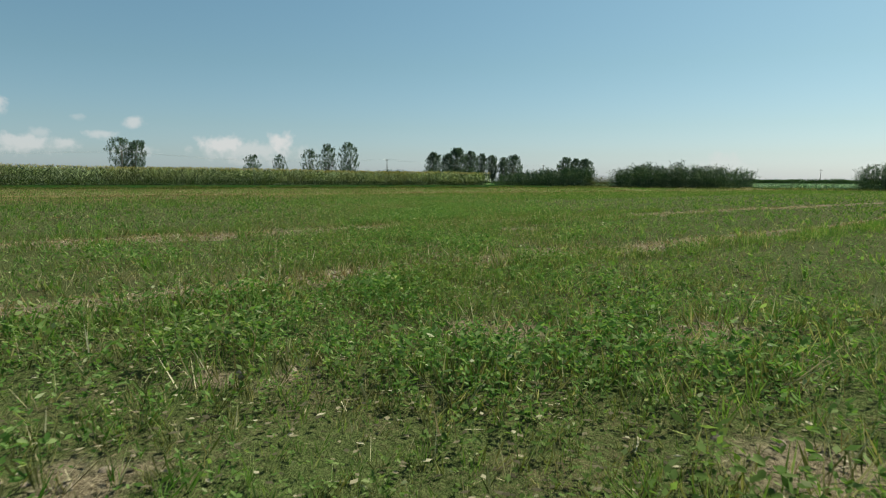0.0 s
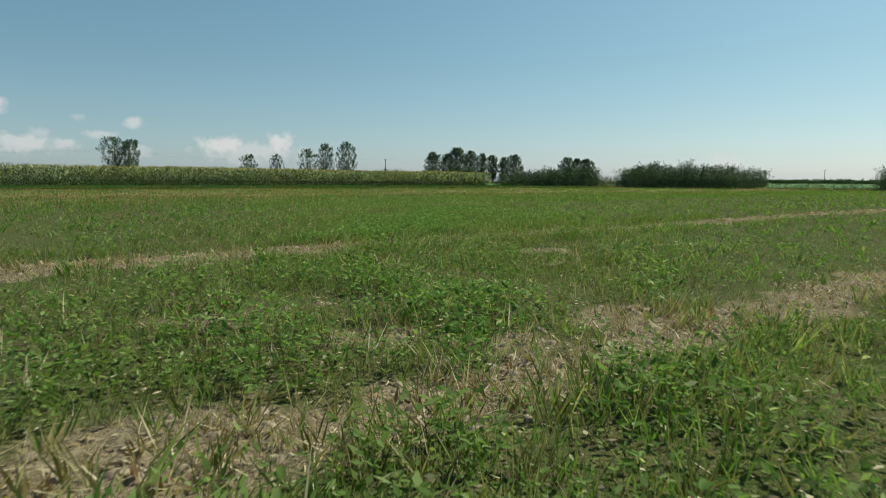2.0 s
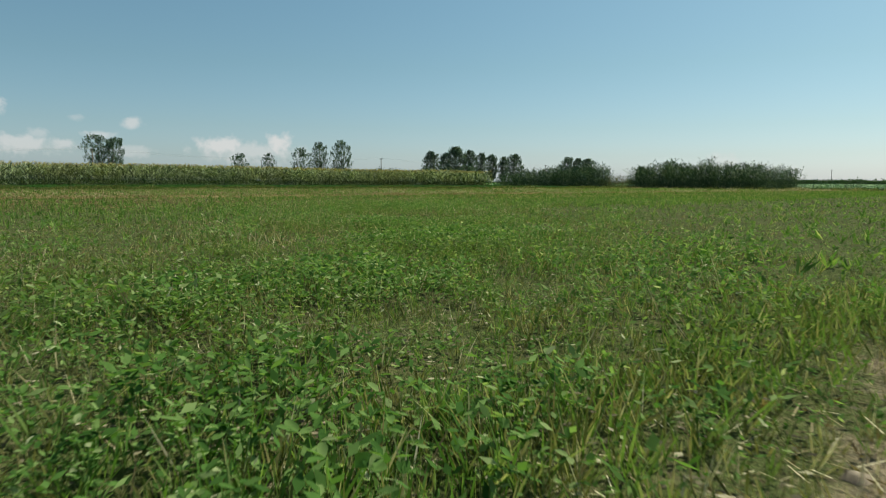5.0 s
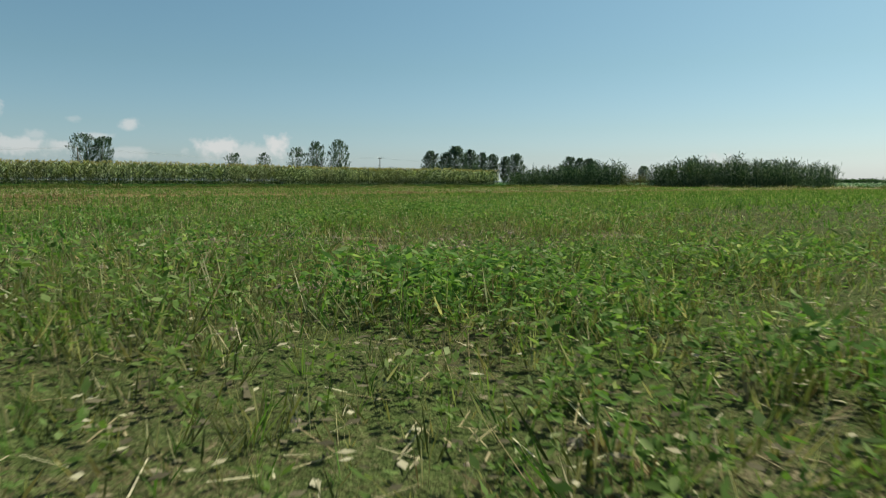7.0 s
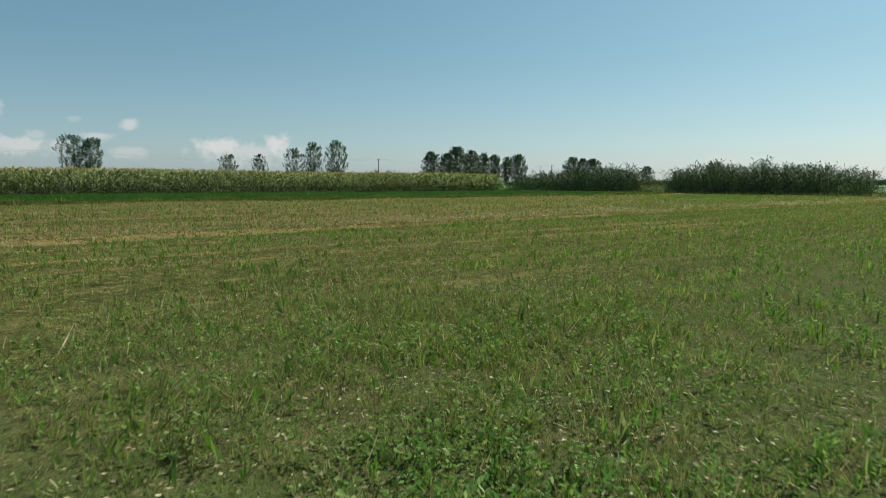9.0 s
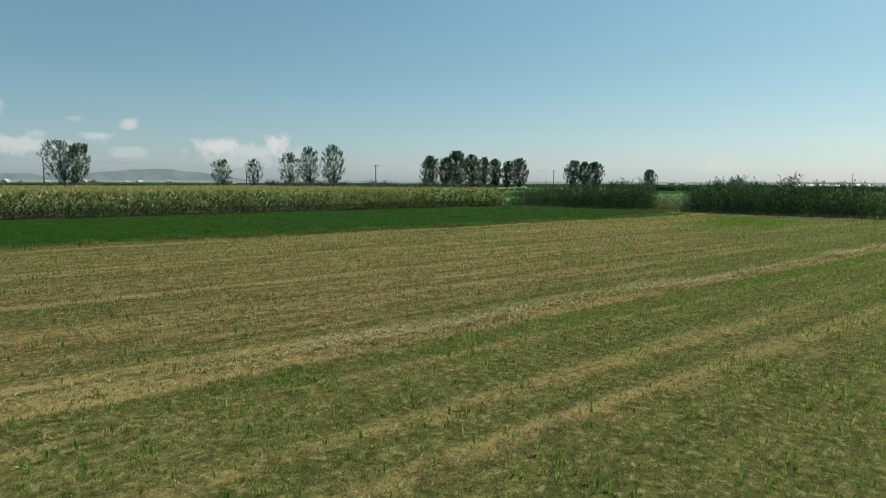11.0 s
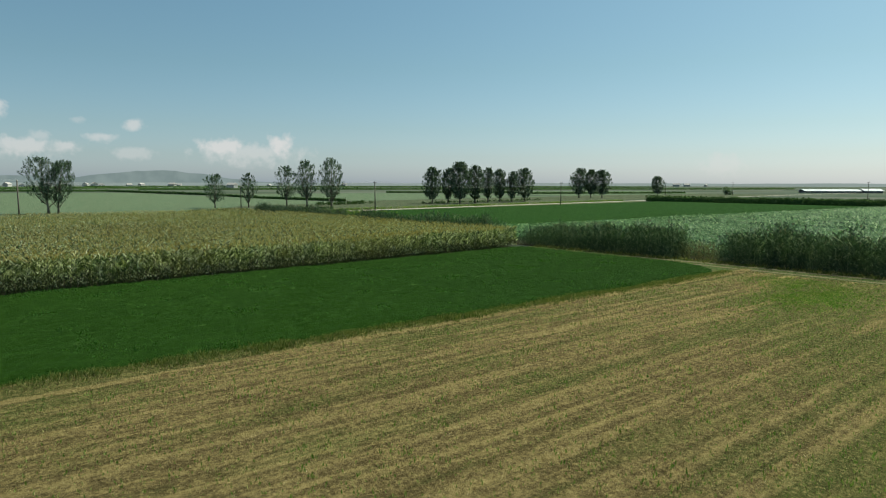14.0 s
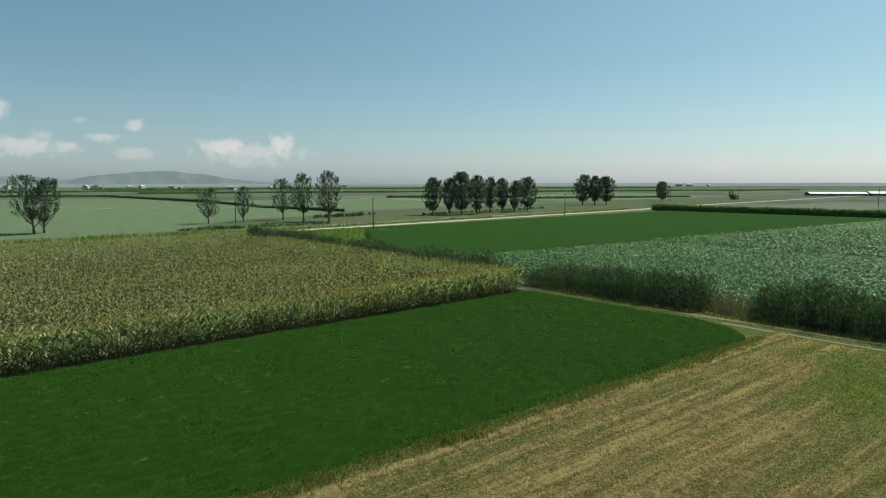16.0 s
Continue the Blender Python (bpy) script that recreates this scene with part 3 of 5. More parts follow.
def tube(bm, points, radii, sides=7):
    """A tapered tube through the points."""
    rings = []
    for i, p in enumerate(points):
        a, b = Vector(points[max(i - 1, 0)]), Vector(points[min(i + 1, len(points) - 1)])
        d = (b - a).normalized()
        u = d.orthogonal().normalized()
        w = d.cross(u)
        rings.append([bm.verts.new(Vector(p) + (u * math.cos(k * 2 * math.pi / sides) + w * math.sin(k * 2 * math.pi / sides)) * radii[i]) for k in range(sides)])
    for r, s in zip(rings, rings[1:]):
        for k in range(sides):
            bm.faces.new((r[k], r[(k + 1) % sides], s[(k + 1) % sides], s[k]))
    bm.faces.new(rings[-1])
    bm.faces.new(rings[0][::-1])
    for f in bm.faces:
        f.smooth = True


def slab(bm, x0, x1, y0, y1, z0, z1):
    made = bmesh.ops.create_cube(bm, size=1.0)["verts"]
    for v in made:
        v.co = ((x0 + x1) / 2 + v.co.x * (x1 - x0), (y0 + y1) / 2 + v.co.y * (y1 - y0), (z0 + z1) / 2 + v.co.z * (z1 - z0))


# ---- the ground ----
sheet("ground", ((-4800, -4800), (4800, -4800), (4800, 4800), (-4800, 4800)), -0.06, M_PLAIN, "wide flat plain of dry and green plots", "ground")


def field_sheet():
    xs = np.concatenate((np.arange(-100, -84, 0.8), np.arange(-84, -62, 0.16), np.arange(-62, 0.01, 0.8)))
    ys = np.concatenate((np.arange(-112, -82, 0.8), np.arange(-82, -60, 0.16), np.arange(-60, -19.9, 0.35)))
    gx, gy = np.meshgrid(xs, ys, indexing="ij")
    open_earth = bare(gx, gy)
    gz = field_z(gx, gy) + 0.022 * open_earth * (value_noise(gx, gy, 0.13, 48) - 0.6)
    gz = np.where(gy > strip_edge(gx) + 1.0, -0.02, gz)
    v = np.stack((gx, gy, gz), -1).reshape(-1, 3)
    i, j = np.meshgrid(np.arange(len(xs) - 1), np.arange(len(ys) - 1), indexing="ij")
    a = (i * len(ys) + j).ravel()
    q = np.stack((a, a + len(ys), a + len(ys) + 1, a + 1), -1)
    me = mesh_of("mown_field", v, q, [M_FIELD], smooth=True)
    me.attributes.new("bare", "FLOAT", "POINT").data.foreach_set("value", open_earth.ravel().astype(np.float32))
    tagged(new("mown_field", me), "mown hay field with dry rows and green regrowth", "field", kind="structure")


field_sheet()
sheet("outer_field", ((-300, -260), (-1.0, -260), (-1.0, -112), (-100, -112), (-100, -21), (-300, -19.8)), -0.01, M_FIELD, "mown field going on behind", "field")
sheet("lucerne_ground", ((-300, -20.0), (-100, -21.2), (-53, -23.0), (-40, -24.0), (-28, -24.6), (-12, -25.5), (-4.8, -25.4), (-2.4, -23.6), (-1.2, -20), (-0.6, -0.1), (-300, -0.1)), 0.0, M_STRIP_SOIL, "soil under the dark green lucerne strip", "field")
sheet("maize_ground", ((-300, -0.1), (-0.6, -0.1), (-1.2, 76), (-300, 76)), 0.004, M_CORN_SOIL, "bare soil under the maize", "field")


def field_track():
    """The track's grass strip, uneven on the side of the field."""
    ys = np.concatenate((np.arange(-260, -112, 4.0), np.arange(-112, -0.5, 0.6), [-0.6]))
    left = np.interp(ys, (-260, -27.0, -26.0, -25.2, -23.6, -20, -0.6), (-1.5, -1.9, -4.6, -4.2, -2.6, -1.2, -0.6))
    left = left + np.where(ys < -26, 0.9 * (fractal(ys, 0 * ys, 2.0, 16) - 0.5), 0.0)
    cols = [left + (np.interp(ys, (-260, -0.6), (2.2, 2.0)) - left) * f for f in (0.0, 0.25, 0.5, 0.75, 1.0)]
    gx, gy = np.stack(cols, 1), np.repeat(ys[:, None], 5, 1)
    gz = 0.075 + 0.03 * (fractal(gx, gy, 1.3, 17) - 0.5)
    gz[:, 0] = -0.05
    i, j = np.meshgrid(np.arange(len(ys) - 1), np.arange(4), indexing="ij")
    a = (i * 5 + j).ravel()
    q = np.stack((a, a + 1, a + 6, a + 5), -1)
    v = np.stack((gx, gy, gz), -1).reshape(-1, 3)
    tagged(new("field_track", mesh_of("field_track", v, q, [M_TRACK_GRASS], smooth=True)), "dry grass farm track beside the reeds", "track", kind="structure")


field_track()


def wheel_rut(x_south, x_north, top, half):
    ys = np.arange(-140, top, 0.7)
    mid = np.interp(ys, (-140, -25, -16, 0), (x_south, x_south, x_north, x_north)) + 0.3 * (fractal(ys, 0 * ys, 9.0, 25) - 0.5)
    wide = half * (0.35 + 1.3 * fractal(ys, 0 * ys + x_south, 2.2, 26))
    sheet("wheel_rut", list(zip(mid - wide, ys)) + list(zip(mid + wide, ys))[::-1], 0.098, M_TRACK, "pale bare wheel rut of the track", "track")


wheel_rut(1.05, 0.6, -13.0, 0.2)
wheel_rut(-0.75, -0.5, -21.0, 0.2)
sheet("hedge_ground", ((2.2, -260), (7.0, -260), (7.0, 28), (1.5, 80), (-1.2, 80), (2.0, -0.6)), 0.008, M_CORN_SOIL, "ditch soil painted shade-dark under the reeds", "ditch")
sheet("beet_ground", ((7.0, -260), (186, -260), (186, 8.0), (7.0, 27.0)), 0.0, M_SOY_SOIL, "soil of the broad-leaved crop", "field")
sheet("young_crop_ground", ((7.0, 27.2), (186, 8.2), (187, 93), (40, 93), (22, 64)), 0.004, M_GREEN_SOIL, "even dark green young crop", "field")
sheet("verge", ((-300, 76.2), (1.3, 80.2), (7.0, 28.2), (22, 64.5), (40, 93.2), (187, 93.2), (188, 102), (190, 118), (-300, 110)), 0.0, M_VERGE, "dry grassy verge beside the road", "verge")
sheet("gravel_road", ((12, 95.0), (30, 95.6), (60, 97.0), (100, 99.5), (190, 104.5), (250, 112.0), (420, 121), (700, 136), (700, 140), (420, 124.5), (250, 116.0), (190, 108.3), (100, 103.0), (60, 100.6), (30, 98.8), (12, 96.6)), 0.02, M_ROAD, "pale gravel farm road", "road")
sheet("side_track", ((2, 107.5), (40, 107.0), (100, 110.5), (160, 116), (160, 117.2), (100, 112.0), (40, 108.4), (2, 108.6)), 0.02, M_ROAD, "narrow pale cart track", "track")
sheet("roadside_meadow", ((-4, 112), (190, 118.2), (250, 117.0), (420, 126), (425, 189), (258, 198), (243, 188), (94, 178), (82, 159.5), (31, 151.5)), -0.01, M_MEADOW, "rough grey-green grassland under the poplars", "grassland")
sheet("pale_field", ((-500, 108), (-5, 109.5), (30, 151), (80, 160), (84, 480), (-500, 640)), -0.004, M_PALE_HAZY_CROP, "pale green distant crop field", "field")
sheet("far_field", ((95, 180), (240, 190), (245, 360), (95, 372)), 0.0, M_PALE_HAZY_CROP, "dull green distant crop field", "field")
sheet("far_pale_field", ((260, 200), (420, 190), (560, 330), (320, 420)), 0.0, M_PALE_HAZY_CROP, "pale green distant crop field", "field")

# ---- plants of the mown field ----


def sprig(seed, fine):
    """A clover sprig one unit tall: leaflets in threes on a stem, or single leaflets for those farther off."""
    r = np.random.default_rng(seed)
    if not fine:
        parts = []
        for i in range(7):
            a, h = r.uniform(0, 6.28), r.uniform(0.2, 1.0)
            out = r.uniform(0.03, 0.34) * (1.3 - 0.6 * h)
            b = a + r.uniform(-1.2, 1.2)
            parts.append(leaf_shape((out * math.cos(a), out * math.sin(a), h), (math.cos(b), math.sin(b), r.uniform(-0.4, 1.4)), (r.normal(0, 0.5), r.normal(0, 0.5), 1), r.uniform(0.16, 0.30), r.uniform(0.07, 0.13)))
        return gather(parts)
    parts = [leaf_shape((0, 0, 0), (0.1, 0.04, 1), (0, 1, 0), 0.95, 0.028)]
    for i in range(5):
        h, a = 0.25 + 0.17 * i + r.uniform(-0.06, 0.06), r.uniform(0, 6.28)
        out = r.uniform(0.08, 0.3) * (1.3 - 0.7 * h)
        o = (0.1 * h + out * math.cos(a), 0.04 * h + out * math.sin(a), h)
        for b in (-0.9, 0.0, 0.9):
            up = (r.normal(0, 0.35), r.normal(0, 0.35), 1)
            parts.append(oval_leaf(o, (math.cos(a + b), math.sin(a + b), r.uniform(-0.4, 0.8)), up, r.uniform(0.13, 0.21), r.uniform(0.07, 0.11)))
    return gather(parts)


def tuft(seed, blades, reach, width, pieces=1, mat=0):
    """A tuft of blades one unit tall."""
    r = np.random.default_rng(seed)
    parts = []
    for _ in range(blades):
        a, k = r.uniform(0, 6.28), r.uniform(0.05, reach)
        h = r.uniform(0.5, 1.0)
        o = (r.normal(0, 0.1), r.normal(0, 0.1), 0)
        way = (k * math.cos(a), k * math.sin(a), 1)
        parts.append(leaf_shape(o, way, (-math.sin(a), math.cos(a), 0.2), h, width, 0.12 * k, pieces, mat))
    return gather(parts)


def along_path(n, back, ahead, half, start=0.0):
    """Random places beside the first, low stretch of the flight."""
    a, b = np.array((-82.4, -80.6)), np.array((-64.1, -58.9))
    d = (b - a) / np.linalg.norm(b - a)
    s = np.array((d[1], -d[0]))
    t = rng.uniform(start - back, np.linalg.norm(b - a) + ahead, n) + rng.normal(0, 0.35 * half, n)
    w = rng.normal(0, half * 0.62, n)
    p = a + d * t[:, None] + s * w[:, None]
    return p[:, 0], p[:, 1]


def clumped(x, y):
    """Plants stand in clumps, with thin places between them."""
    return 0.3 + 1.15 * np.clip(fractal(x, y, 0.7, 44) * 2.2 - 0.6, 0, 1)


def plants(shapes, x, y, low, high, lean=0.35):
    """Spreads the shapes at random over the given places of the mown field."""
    out, pick = [], rng.integers(0, len(shapes), len(x))
    for k, shape in enumerate(shapes):
        u, v = x[pick == k], y[pick == k]
        n = len(u)
        if n:
            pos = np.stack((u, v, field_z(u, v) - 0.008), -1)
            lush = 0.62 + 0.8 * np.clip(fractal(u, v, 0.7, 44) * 2.0 - 0.5, 0, 1)
            out.append(spread(shape, pos, rng.uniform(0, 6.28, n), rng.uniform(low, high, n) * lush, np.abs(rng.normal(0, lean, n)).clip(0, 0.9), rng.uniform(0, 6.28, n)))
    return out


def two_toned(made, shapes, share):
    """Gives that share of the tufts the second material."""
    out = []
    for v, q, m in made:
        each = next(len(sh[1]) for sh in shapes if len(v) % len(sh[0]) == 0)
        out.append((v, q, m + np.repeat((rng.random(len(q) // each) < share).astype(int), each)))
    return out


def inside(x, y):
    return (x > -99) & (x < -2.2) & (y < strip_edge(x) - 0.4) & (y > -111)


def keep(x, y, chance):
    k = (rng.random(len(x)) < chance) & inside(x, y)
    return x[k], y[k]


def mown_field_plants():
    fine, rough = [sprig(s, True) for s in range(7)], [sprig(20 + s, False) for s in range(6)]

    def aside(x, y):
        return np.abs((x + 82.4) * 0.7645 - (y + 80.6) * 0.6447)

    # close to the flight: leaflets in threes
    x, y = along_path(7600, 1.0, -1.0, 1.4)
    x, y = keep(x, y, (1.05 - 1.25 * dryness(x, y)) * clumped(x, y))
    parts = plants(fine, x, y, 0.08, 0.16)
    x, y = along_path(24000, 1.5, 2.0, 3.2)
    x, y = keep(x, y, (1.0 - 1.2 * dryness(x, y)) * clumped(x, y))
    parts += plants(rough, x, y, 0.07, 0.16)
    x, y = along_path(20000, 1.0, 8.0, 9.5)
    x, y = keep(x, y, (1.0 - 1.1 * dryness(x, y)) * clumped(x, y) * np.clip((-y - 52) / 9, 0.0, 1.0))
    parts += plants(rough, x, y, 0.08, 0.17)
    stuff("clover_regrowth", parts, [M_CLOVER], "low green clover regrowth among dry stalks", "clover")
    blades = [tuft(40 + s, 6, 0.6, 0.04) for s in range(6)]
    x, y = along_path(36000, 1.0, 3.0, 2.7)
    x, y = keep(x, y, (1.0 - 0.8 * dryness(x, y)) * np.clip(clumped(x + 7, y) + 0.1, 0.45, 1))
    parts = two_toned(plants(blades, x, y, 0.06, 0.15, 0.35), blades, 0.58)
    # longer grass left standing beside the first rows
    for v0, n in ((-77.85, 1900), (-71.75, 2200), (-73.4, 1000)):
        x = rng.uniform(-84, -66, n)
        y = row_y(v0, x) + rng.normal(0, 0.2, n)
        x, y = keep(x, y, np.clip(clumped(x, y), 0, 1))
        parts += two_toned(plants(blades, x, y, 0.1, 0.17, 0.3), blades, 0.35)
    x, y = rng.uniform(-94, -4, 46000), rng.uniform(-82, -26, 46000)
    x, y = keep(x, y, np.clip(aside(x, y) / 4.0 + (y > -56) - 0.35, 0, 1) * (1.0 - 0.75 * dryness(x, y)) * np.clip((-y - 46) / 12, 0.08, 1.0))
    near = ((aside(x, y) < 11) & (y < -55)) | ((y > -64) & (x < -25) & (x > -80))
    upright = [tuft(140 + s, 5, 0.7, 0.12) for s in range(5)]
    thin = [tuft(50 + s, 3, 1.0, 0.3) for s in range(5)]
    low_end = y[near] > -58
    parts += plants(upright, x[near][low_end], y[near][low_end], 0.06, 0.11)
    parts += plants(upright, x[near][~low_end], y[near][~low_end], 0.09, 0.18)
    parts += plants(thin, x[~near], y[~near], 0.08, 0.16)
    # regrowth standing upright between the stalks: green from the side, hardly seen from above
    low = [tuft(150 + s, 3, 0.25, 0.13) for s in range(4)]
    x, y = rng.uniform(-92, -3, 58000), rng.uniform(-62, -25.2, 58000)
    x, y = keep(x, y, 0.85 - 0.5 * dryness(x, y))
    parts += plants(low, x, y, 0.10, 0.16, 0.15)
    short = [tuft(190 + k, 4, 0.9, 0.10) for k in range(5)]
    x, y = rng.uniform(-66, -34, 17000), rng.uniform(-61, -48.3, 17000)
    x, y = keep(x, y, (1.0 - 0.7 * dryness(x, y)) * np.clip(clumped(x, y) + 0.2, 0, 1))
    parts += plants(short, x, y, 0.05, 0.1)
    # the lush strip beside the hay row
    x = rng.uniform(-64, -20, 9000)
    y = row_y(-48.95, x) + rng.normal(0, 0.32, 9000)
    x, y = keep(x, y, 0.4)
    parts += plants(short, x, y, 0.06, 0.12)
    x = np.concatenate((rng.normal(-11.0, 3.2, 3200), rng.normal(-5.5, 1.8, 1200)))
    y = np.concatenate((rng.normal(-35.5, 1.6, 3200), rng.normal(-32.0, 1.6, 1200)))
    x, y = keep(x, y, 0.95)
    parts += plants([tuft(180 + k, 3, 1.0, 0.35) for k in range(3)], x, y, 0.08, 0.15)
    stuff("meadow_grass", parts, [M_BLADE, M_TURF], "short mown grass tufts over the whole field", "grass")
    stalks = [tuft(60 + s, 3, 0.9, 0.17) for s in range(5)]
    x, y = rng.uniform(-66, -3.6, 22000), rng.uniform(-60, -25.2, 22000)
    x, y = keep(x, y, 0.35 + 0.65 * dryness(x, y))
    parts = plants(stalks, x, y, 0.03, 0.065)
    x, y = rng.normal(-50, 11, 26000), rng.normal(-46, 8.0, 26000)
    x, y = keep(x, y, (0.4 + 0.5 * dryness(x, y)) * (y > -62))
    parts += plants(stalks, x, y, 0.03, 0.07)
    thin_stalks = [tuft(170 + s, 4, 0.7, 0.05) for s in range(5)]
    x, y = along_path(13000, 1.0, 5.0, 3.6)
    x, y = keep(x, y, 0.25 + 0.6 * dryness(x, y))
    parts += plants(thin_stalks, x, y, 0.06, 0.15)
    x, y = rng.uniform(-66, -34, 14000), rng.uniform(-61, -46, 14000)
    x, y = keep(x, y, 0.35 + 0.65 * dryness(x, y))
    parts += plants(thin_stalks, x, y, 0.03, 0.065, 0.45)
    dry = [tuft(66 + s, 3, 0.5, 0.026) for s in range(4)]
    x, y = along_path(8000, 1.0, 4.0, 3.0)
    x, y = keep(x, y, 0.35 + 0.5 * dryness(x, y))
    parts += [(v, q, m + 1) for v, q, m in plants(dry, x, y, 0.09, 0.2, 0.4)]
    stuff("stubble", parts, [M_STUBBLE, M_STRAW], "short cut stubble, tan and olive", "stubble")


def straw_litter():
    """Cut straw and withered leaves: loose over the field and heaped in the windrows."""
    piece = (np.array([(-0.5, -0.02, 0), (0.5, -0.015, 0.03), (0.5, 0.015, 0.03), (-0.5, 0.02, 0.0)]), np.array([[0, 1, 2, 3]]), np.array([0]))
    parts = []
    x, y = along_path(26000, 1.0, 4.0, 3.6)
    x, y = keep(x, y, 0.12 + 0.75 * dryness(x, y) - 0.45 * bare(x, y))
    n = len(x)
    parts.append(spread(piece, np.stack((x, y, field_z(x, y) + rng.uniform(0.0, 0.025, n)), -1), rng.uniform(0, 6.28, n), np.stack((rng.uniform(0.02, 0.08, n), rng.uniform(0.05, 0.1, n), rng.uniform(0.1, 1.0, n)), -1), rng.normal(0, 0.4, n), rng.uniform(0, 6.28, n)))
    flake = leaf_shape((-0.5, 0, 0.05), (1, 0, 0.1), (0, 0, 1), 1.0, 0.55, 0.15)
    x, y = along_path(46000, 1.0, 3.0, 2.7)
    x, y = keep(x, y, 0.55 + 0.45 * dryness(x, y) - 0.5 * bare(x, y))
    n = len(x)
    v, q, m = spread(flake, np.stack((x, y, field_z(x, y) + rng.uniform(0.0, 0.06, n)), -1), rng.uniform(0, 6.28, n), rng.uniform(0.014, 0.04, n), rng.normal(0, 0.6, n), rng.uniform(0, 6.28, n))
    parts.append((v, q, m + 2))
    mats = [tuft(160 + s, 6, 1.8, 0.11) for s in range(4)]
    for v0, wide, k in WINDROWS:
        fine = v0 < -60
        n = int((12000 if fine else 40000 if k > 1 else 16000) * k)
        x = rng.uniform(-84, -58, n) if fine else rng.uniform(-98, -3.8, n)
        y = row_y(v0, x) + rng.normal(0, wide * 0.62, n)
        heap = np.exp(-(((y - row_y(v0, x)) / wide) ** 2)) * (0.35 + value_noise(x, 0 * x + v0, 1.7, 9))
        z = field_z(x, y) + rng.uniform(0, 1, n) * heap * (0.03 if fine else 0.21) * k
        patchy = value_noise(x, 0 * x + v0, 2.4, 8) ** 1.5
        ok = inside(x, y) & (rng.random(n) < 0.08 + patchy * (0.8 if fine else 2.0 if k > 1 else 1.2))
        x, y, z = x[ok], y[ok], z[ok]
        n = len(x)
        size = np.stack((rng.uniform(0.03, 0.12, n), rng.uniform(0.08, 0.17, n), rng.uniform(0.1, 1.2, n)), -1) * (0.8 if fine else 1.15 if k > 1 else 0.9)
        parts.append(spread(piece, np.stack((x, y, z), -1), rng.uniform(0, 6.28, n), size))
        n = int((4200 if fine else 9000 if k > 1 else 6000) * k)
        x = rng.uniform(-90, -58, n) if fine else rng.uniform(-98, -3.8, n)
        y = row_y(v0, x) + rng.normal(0, wide * 0.7, n)
        ok = inside(x, y) & (rng.random(n) < 0.1 + value_noise(x, 0 * x + v0, 2.4, 8) ** 1.5 * (1.0 if fine else 2.0))
        for v, q, m in plants(mats, x[ok], y[ok], 0.06 if k > 1 else 0.04, 0.12 if k > 1 else 0.09, 0.5):
            parts.append((v, q, m + 1))
    stuff("straw_litter", parts, [M_STRAW, M_MATTED, M_LITTER], "loose dry straw and withered leaves lying in rows on the field", "straw")


mown_field_plants()
straw_litter()


def clods():
    """Crumbs of dry earth on the bare spots."""
    r = np.random.default_rng(5)
    v = np.array([(-1, -1, -0.6), (1, -1, -0.6), (1, 1, -0.6), (-1, 1, -0.6), (-0.7, -0.8, 0.6), (0.8, -0.6, 0.5), (0.6, 0.7, 0.7), (-0.8, 0.6, 0.5)]) * 0.5 + r.normal(0, 0.06, (8, 3))
    q = np.array([[4, 5, 6, 7], [0, 1, 5, 4], [1, 2, 6, 5], [2, 3, 7, 6], [3, 0, 4, 7]])
    x, y = along_path(17000, 1.0, 3.0, 2.6)
    x, y = keep(x, y, (dryness(x, y) - 0.3) * 0.8 + 0.5 * bare(x, y))
    n = len(x)
    stuff("earth_clods", [spread((v, q, np.zeros(5, int)), np.stack((x, y, field_z(x, y)), -1), rng.uniform(0, 6.28, n), 0.01 + 0.045 * rng.random(n) ** 2.2)], [M_STONE], "crumbs of dry grey-brown earth", "earth")


clods()

# ---- lucerne strip ----


def canopy(name, xs, ys, right, low, high, mat, label, size):
    """The closed leaf canopy of a dense crop, gently uneven, turned down at its edges."""
    gx, gy = np.meshgrid(xs, ys, indexing="ij")
    rim = right(gy)
    gx = xs[0] + (rim - xs[0]) * (gx - xs[0]) / (xs[-1] - xs[0])
    foot = strip_edge(gx)
    gy = foot + (gy - ys[0]) * (ys[-1] - foot) / (ys[-1] - ys[0])
    edge = np.minimum(np.minimum((rim - gx) / 0.5, (gy - foot) / 0.5), (ys[-1] - gy) / 0.4).clip(0, 1)
    gz = 0.02 + edge ** 0.6 * (low + high * fractal(gx, gy, size, 22) + 0.03 * rng.normal(0, 1, gx.shape))
    v = np.stack((gx, gy, gz), -1).reshape(-1, 3)
    i, j = np.meshgrid(np.arange(len(xs) - 1), np.arange(len(ys) - 1), indexing="ij")
    a = (i * len(ys) + j).ravel()
    q = np.stack((a, a + len(ys), a + len(ys) + 1, a + 1), -1)
    return tagged(new(name, mesh_of(name, v, q, [mat], smooth=True)), label, "crop", kind="stuff")


